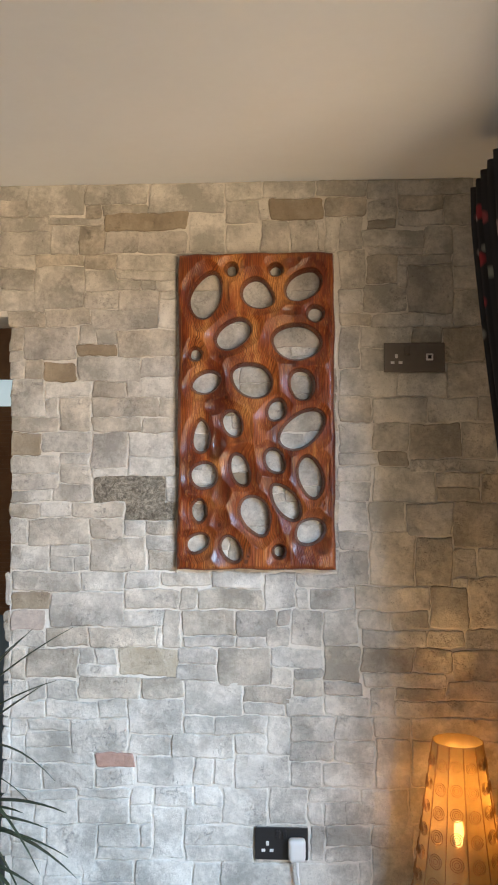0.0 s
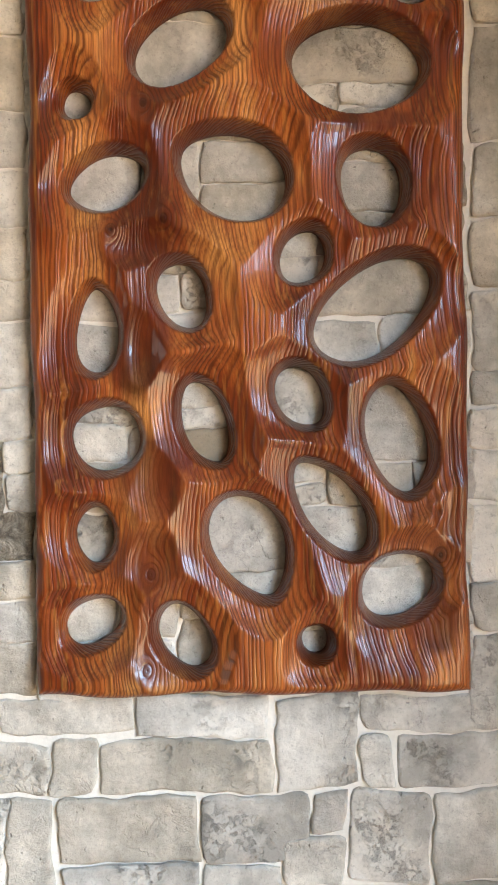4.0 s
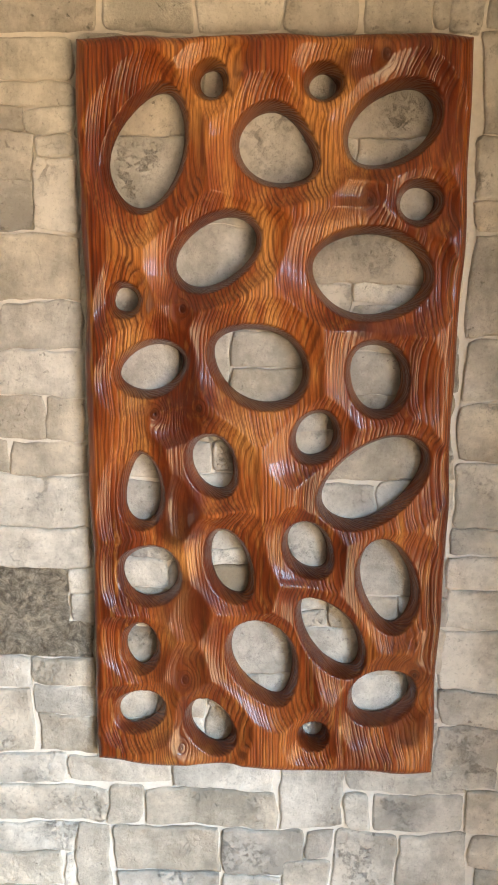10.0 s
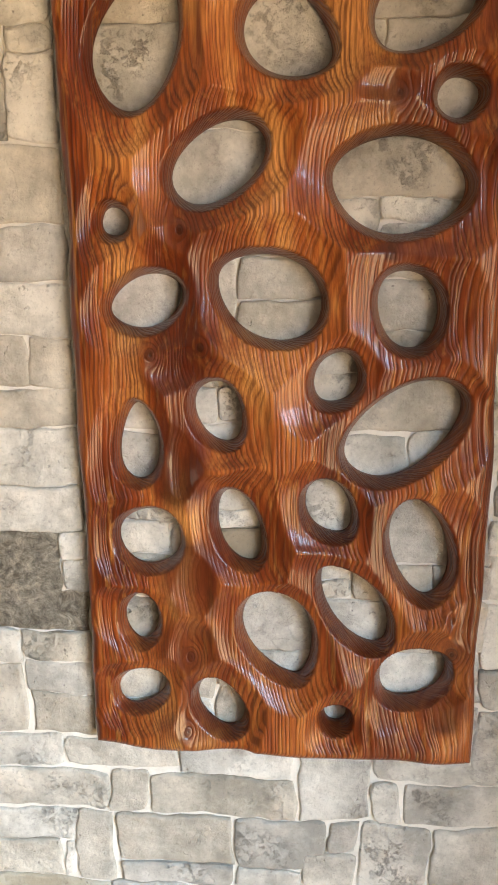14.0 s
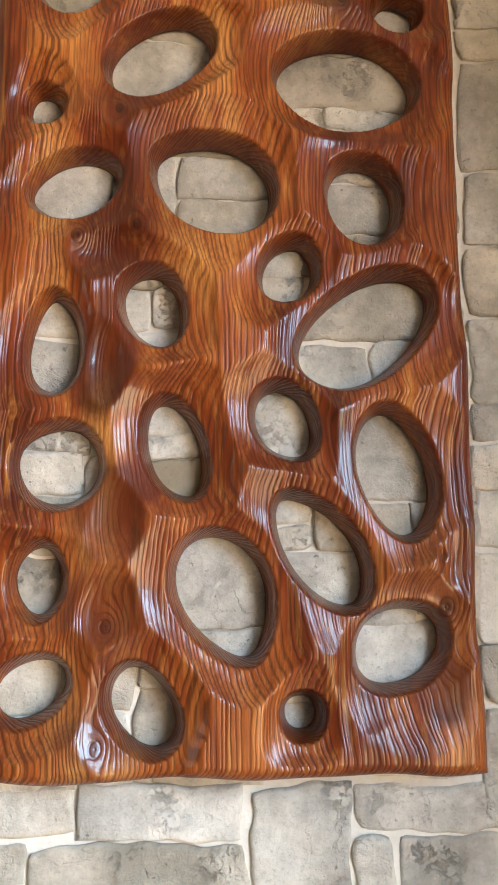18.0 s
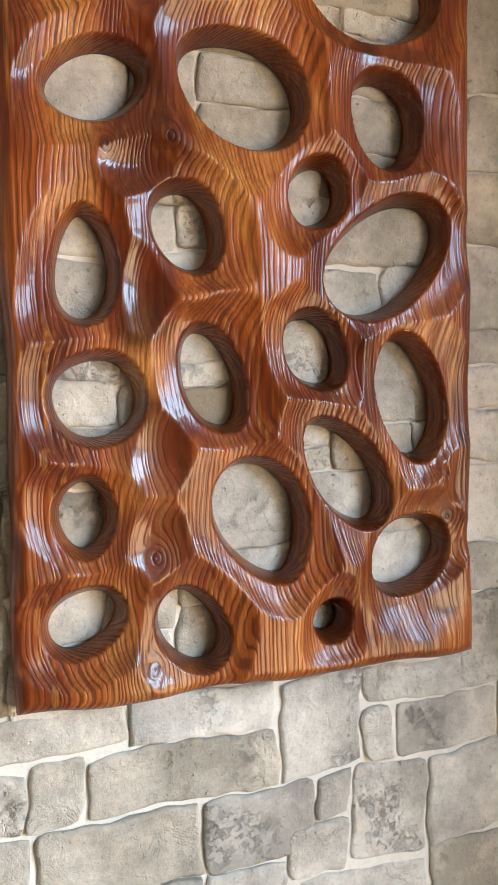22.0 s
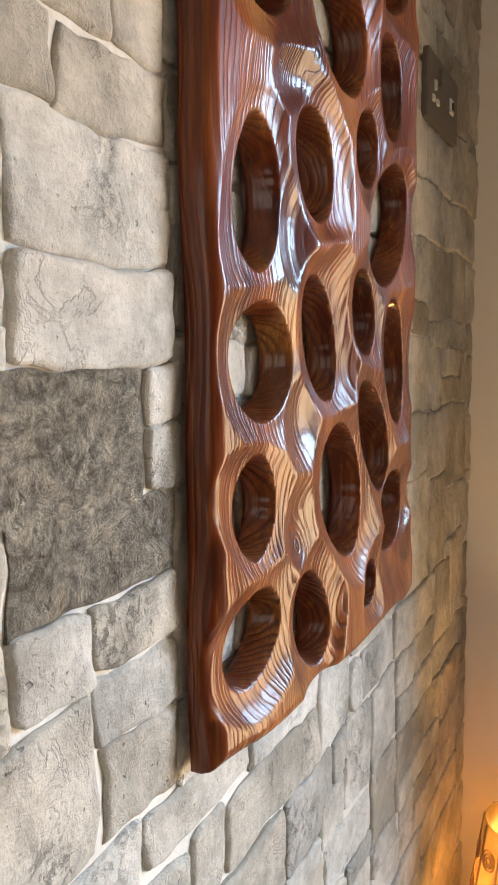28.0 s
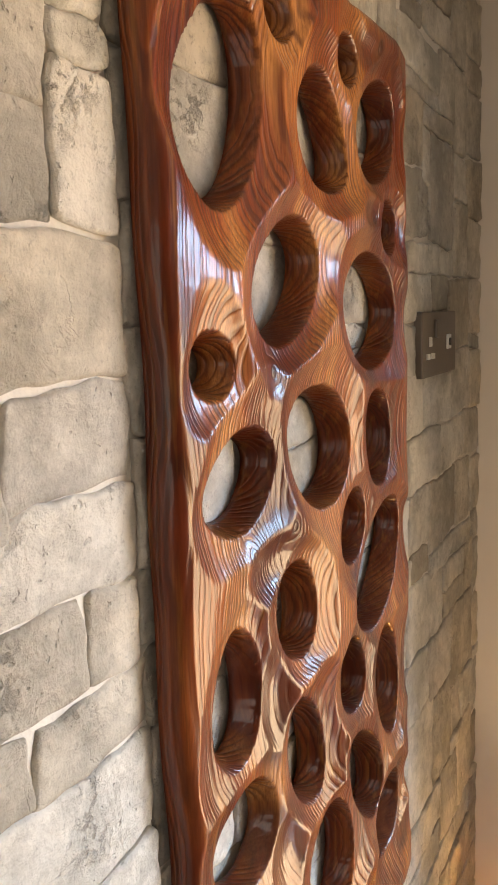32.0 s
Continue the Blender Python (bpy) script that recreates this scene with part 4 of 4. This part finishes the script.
row(1758, 1821, 303, 384)
row(1684, 1779, 547, 662)
row(1686, 1760, 242, 400)
row(1685, 1752, 406, 542)
row(1613, 1681, 241, 329)
row(1611, 1680, 335, 487)
row(1612, 1679, 494, 628)
row(1528, 1609, 240, 331)
row(1531, 1608, 336, 434)
row(1510, 1606, 440, 581)
row(1510, 1607, 585, 678)
row(1492, 1524, 240, 345)
row(1487, 1527, 350, 433)
row(1471, 1505, 440, 683)
row(1447, 1487, 237, 325)
row(1391, 1442, 236, 325)
row(1387, 1482, 335, 506)
row(1429, 1466, 513, 632)
row(1388, 1425, 512, 631)
row(1388, 1466, 638, 694)
row(1304, 1385, 236, 316)
row(1304, 1385, 323, 420)
row(1291, 1382, 427, 554)
row(1260, 1384, 558, 692)
row(1251, 1299, 235, 319)
row(1155, 1246, 235, 318)
row(1155, 1300, 325, 446)
row(1154, 1286, 452, 550)
row(1180, 1255, 555, 616)
row(1180, 1255, 622, 690)
row(1087, 1149, 281, 485)
row(1037, 1150, 491, 592)
row(1039, 1175, 598, 688)
row(1032, 1080, 292, 376)
row(1033, 1081, 383, 484)
row(984, 1028, 299, 477)
row(985, 1029, 483, 581)
row(980, 1033, 587, 686)
row(916, 979, 299, 439)
row(917, 980, 445, 546)
row(895, 975, 550, 684)
row(875, 912, 304, 530)
row(840, 871, 390, 529)
row(799, 870, 321, 385)
row(842, 891, 534, 683)
row(795, 836, 389, 682)
row(731, 792, 224, 326)
row(737, 789, 333, 429)
row(734, 791, 435, 681)
row(670, 726, 223, 329)
row(601, 732, 336, 428)
row(606, 730, 434, 679)
row(504, 595, 294, 418)
row(508, 601, 425, 677)
row(444, 500, 324, 434)
row(355, 440, 323, 433)
row(358, 503, 440, 675)
row(278, 399, 287, 316)
row(283, 353, 322, 672)
row(1994, 2066, -223, -83)
row(1909, 1991, -224, -79)
row(1940, 2066, -76, 72)
row(1995, 2066, 74, 225)
row(1952, 1992, 103, 227)
row(1952, 1991, 75, 101)
row(1887, 1950, 96, 229)
row(1896, 1937, -75, 93)
row(1817, 1893, -140, 30)
row(1836, 1906, -223, -143)
row(1769, 1832, -222, -143)
row(1772, 1814, -140, 42)
row(1828, 1883, 44, 188)
row(1773, 1883, 192, 232)
row(1772, 1825, 45, 100)
row(1803, 1825, 103, 189)
row(1772, 1800, 104, 190)
row(1729, 1769, -43, 73)
row(1680, 1768, -105, -47)
row(1680, 1725, -42, 73)
row(1747, 1769, 76, 231)
row(1696, 1744, 77, 182)
row(1697, 1745, 185, 233)
row(1648, 1693, 78, 231)
row(1687, 1766, -223, -108)
row(1638, 1683, -224, -108)
row(1636, 1676, -105, 19)
row(1646, 1676, 22, 75)
row(1595, 1632, -119, -69)
row(1596, 1633, -65, 20)
row(1549, 1592, -119, 21)
row(1583, 1635, -223, -122)
row(1478, 1578, -222, -122)
row(1588, 1645, 34, 233)
row(1533, 1581, 35, 140)
row(1535, 1583, 144, 235)
row(1492, 1545, -119, 21)
row(1411, 1468, -73, -13, tone="B")
row(1471, 1490, -73, -13)
row(1437, 1474, -223, -127)
row(1439, 1476, -122, -76)
row(1384, 1434, -223, -76)
row(1465, 1529, 24, 112)
row(1432, 1531, 116, 234)
row(1414, 1461, -10, 82)
row(1431, 1461, 86, 112)
row(1389, 1427, 86, 174)
row(1391, 1429, 178, 237)
row(1324, 1385, 45, 176)
row(1326, 1387, 179, 239)
row(1319, 1408, -72, 41)
row(1273, 1315, -72, 42)
row(1248, 1380, -223, -140)
row(1315, 1382, -137, -76)
row(1250, 1312, -137, -76)
row(1185, 1245, -224, -75)
row(1189, 1269, -72, 40)
row(1255, 1321, 46, 234)
row(1193, 1251, 44, 236)
# small stones that close the courses at both ends and behind the panel
row(2210, 2298, 636, 738)
row(2202, 2258, 14, 40)
row(2162, 2206, 642, 738)
row(2108, 2194, 182, 200)
row(2070, 2158, 642, 738)
row(2070, 2102, -222, -74)
row(2070, 2100, -70, 78)
row(2070, 2098, 82, 230)
row(1978, 2062, 650, 738)
row(1886, 1974, 650, 738)
row(1800, 1882, 656, 738)
row(1776, 1796, 666, 738)
row(1684, 1772, 666, 738)
row(1612, 1680, 632, 738)
row(1512, 1600, 682, 738)
row(1466, 1488, -8, 20)
row(1458, 1508, 698, 738)
row(1390, 1410, 46, 82)
row(1370, 1454, 698, 738)
row(1270, 1358, 696, 738)
row(1246, 1266, 696, 738)
row(1154, 1242, 694, 738)
row(1154, 1176, 554, 594)
row(1094, 1182, -712, -698)
row(1050, 1138, 692, 738)
row(1030, 1046, 692, 738)
row(988, 1076, -712, -698)
row(978, 1030, -274, -262)
row(940, 1026, 690, 738)
row(902, 936, 688, 738)
row(880, 968, -712, -696)
row(812, 898, 688, 738)
row(784, 872, -712, -694)
row(756, 778, -712, -692)
row(718, 806, 686, 738)
row(702, 714, 684, 738)
row(664, 752, -712, -692)
row(610, 698, 684, 738)
row(592, 606, 684, 738)
row(570, 656, -712, -690)
row(500, 588, 682, 738)
row(476, 564, -712, -688)
row(402, 490, 680, 738)
row(400, 472, -712, -686)


def grid_lines(edges, step, e):
    """Lines across a stone: its edges, a line close inside each, and even ones between."""
    out = []
    for a, b in zip(edges, edges[1:]):
        n = max(2, int(round((b - a) / step)))
        out += list(np.linspace(a, b, n + 1)[:-1])
    out = sorted(out + [edges[-1], edges[0] + e, edges[-1] - e, edges[0] + 2.3 * e, edges[-1] - 2.3 * e, edges[0] + 4 * e, edges[-1] - 4 * e])
    return np.array([v for k, v in enumerate(out) if k == 0 or v - out[k - 1] > 0.0008])


def wander(x, z):
    """How the joints stray from straight lines: one drift for all stones, so that neighbours follow each other."""
    return (0.0020 * np.sin(z * 41 + 2 * np.sin(x * 13)) + 0.0009 * np.sin(z * 97 + x * 31) + 0.0006 * np.sin(z * 210 + x * 60),
            0.0020 * np.sin(x * 33 + 2 * np.sin(z * 9 + 1)) + 0.0008 * np.sin(x * 88 + z * 27) + 0.0005 * np.sin(x * 190 - z * 70))


def stone_mesh(rects, proud):
    """A rough-faced cast stone over one box or several that overlap, with worn edges."""
    r = stone_rng
    grow = 0.0013
    rects = [(a - grow, b + grow, c - grow, d + grow) for a, b, c, d in rects]
    us = grid_lines(sorted({round(v, 5) for q in rects for v in q[:2]}), 0.008, 0.0013)
    vs = grid_lines(sorted({round(v, 5) for q in rects for v in q[2:]}), 0.008, 0.0013)
    U, V = np.meshgrid(us, vs, indexing="ij")
    d = np.full(U.shape, -1.0)
    for a, b, c, e in rects:
        d = np.maximum(d, np.minimum(np.minimum(U - a, b - U), np.minimum(V - c, e - V)))
    ph = r.rand(12) * 6.28
    sh = (r.rand(2) - 0.5) * 2
    a, b, c, e = us[0], us[-1], vs[0], vs[-1]
    wx, wz = wander(U, V)
    X = U + wx + 0.0006 * (np.sin(V * 60 + ph[0]) + np.sin(V * 190 + ph[1])) + 0.0026 * sh[0] * (2 * (V - c) / (e - c) - 1)
    Z = V + wz + 0.0006 * (np.sin(U * 48 + ph[2]) + np.sin(U * 170 + ph[3])) + 0.0026 * sh[1] * (2 * (U - a) / (b - a) - 1)
    corner = np.minimum(U - a, b - U) + np.minimum(V - c, e - V)
    pull = np.clip(0.008 - corner, 0, 1) * (0.05 + 0.25 * r.rand())
    X = X + pull * np.sign((a + b) / 2 - U)
    Z = Z + pull * np.sign((c + e) / 2 - V)
    tilt = (r.rand(2) - 0.5) * 0.0024
    Y = -proud + tilt[0] * (U - a) / (b - a) + tilt[1] * (V - c) / (e - c)
    worn = 0.0032 + 0.0014 * np.sin(X * 70 + ph[6]) * np.sin(Z * 80 + ph[7])
    Y = Y + 0.0027 * np.clip(1 - d / worn, 0, 1) ** 2.2
    Y = Y + 0.0009 * np.sin(X * 85 + ph[4]) * np.sin(Z * 105 + ph[5]) + 0.0006 * np.sin(X * 190 + ph[8] + 2 * np.sin(Z * 60)) * np.sin(Z * 230 + ph[9]) + 0.0003 * (r.rand(*X.shape) - 0.5)
    verts = np.stack([X, Y, Z], -1).reshape(-1, 3)
    ids = np.arange(U.size).reshape(U.shape)
    quads = np.stack([ids[:-1, :-1], ids[1:, :-1], ids[1:, 1:], ids[:-1, 1:]], -1).reshape(-1, 4)
    middle = (verts * 0 + np.stack([U, Y * 0, V], -1).reshape(-1, 3))[quads].mean(1)
    inside = np.zeros(len(quads), bool)
    for a, b, c, e in rects:
        inside |= (middle[:, 0] > a) & (middle[:, 0] < b) & (middle[:, 2] > c) & (middle[:, 2] < e)
    quads = quads[inside]
    half = np.concatenate([quads[:, [0, 1]], quads[:, [1, 2]], quads[:, [2, 3]], quads[:, [3, 0]]])
    n = len(verts)
    rim = half[~np.isin(half[:, 0] * n + half[:, 1], half[:, 1] * n + half[:, 0])]
    loop = np.unique(rim)
    at = np.zeros(n, int)
    at[loop] = n + np.arange(len(loop))
    skirt = verts[loop].copy()
    skirt[:, 1] = 0.0060
    lip = at + len(loop)
    # the sides have an edge of their own, so that the face stays flat
    sides = np.stack([lip[rim[:, 1]], lip[rim[:, 0]], at[rim[:, 0]], at[rim[:, 1]]], -1)
    return np.concatenate([verts, skirt, verts[loop]]), np.concatenate([quads, sides])


# one dark stone is stepped
mesh_part("stone", *stone_mesh([(-0.461, -0.259, 1.388, 1.459), (-0.369, -0.259, 1.335, 1.459), (-0.369, -0.223, 1.335, 1.383)], 0.0052), STONES["D"], wall, "large dark pitted stone", smooth=True)
order = sorted(STONE_LIST, key=lambda s: abs((s[2] + s[3]) / 2 - 1.55))
rest_v, rest_f, base = [], [], 0
for n, (x0, x1, z0, z1, tone) in enumerate(order):
    verts, faces = stone_mesh([(x0, x1, z0, z1)], 0.0038 + 0.0030 * stone_rng.rand())
    if n < 300 or tone:
        mesh_part("stone", verts, faces, STONES[tone], wall, smooth=True)
    else:
        rest_v.append(verts)
        rest_f.append(faces + base)
        base += len(verts)
if rest_v:
    ob = mesh_part("lower_stones", np.concatenate(rest_v), np.concatenate(rest_f), STONES[""], wall, smooth=True)
    tagged(ob, kind="stuff")
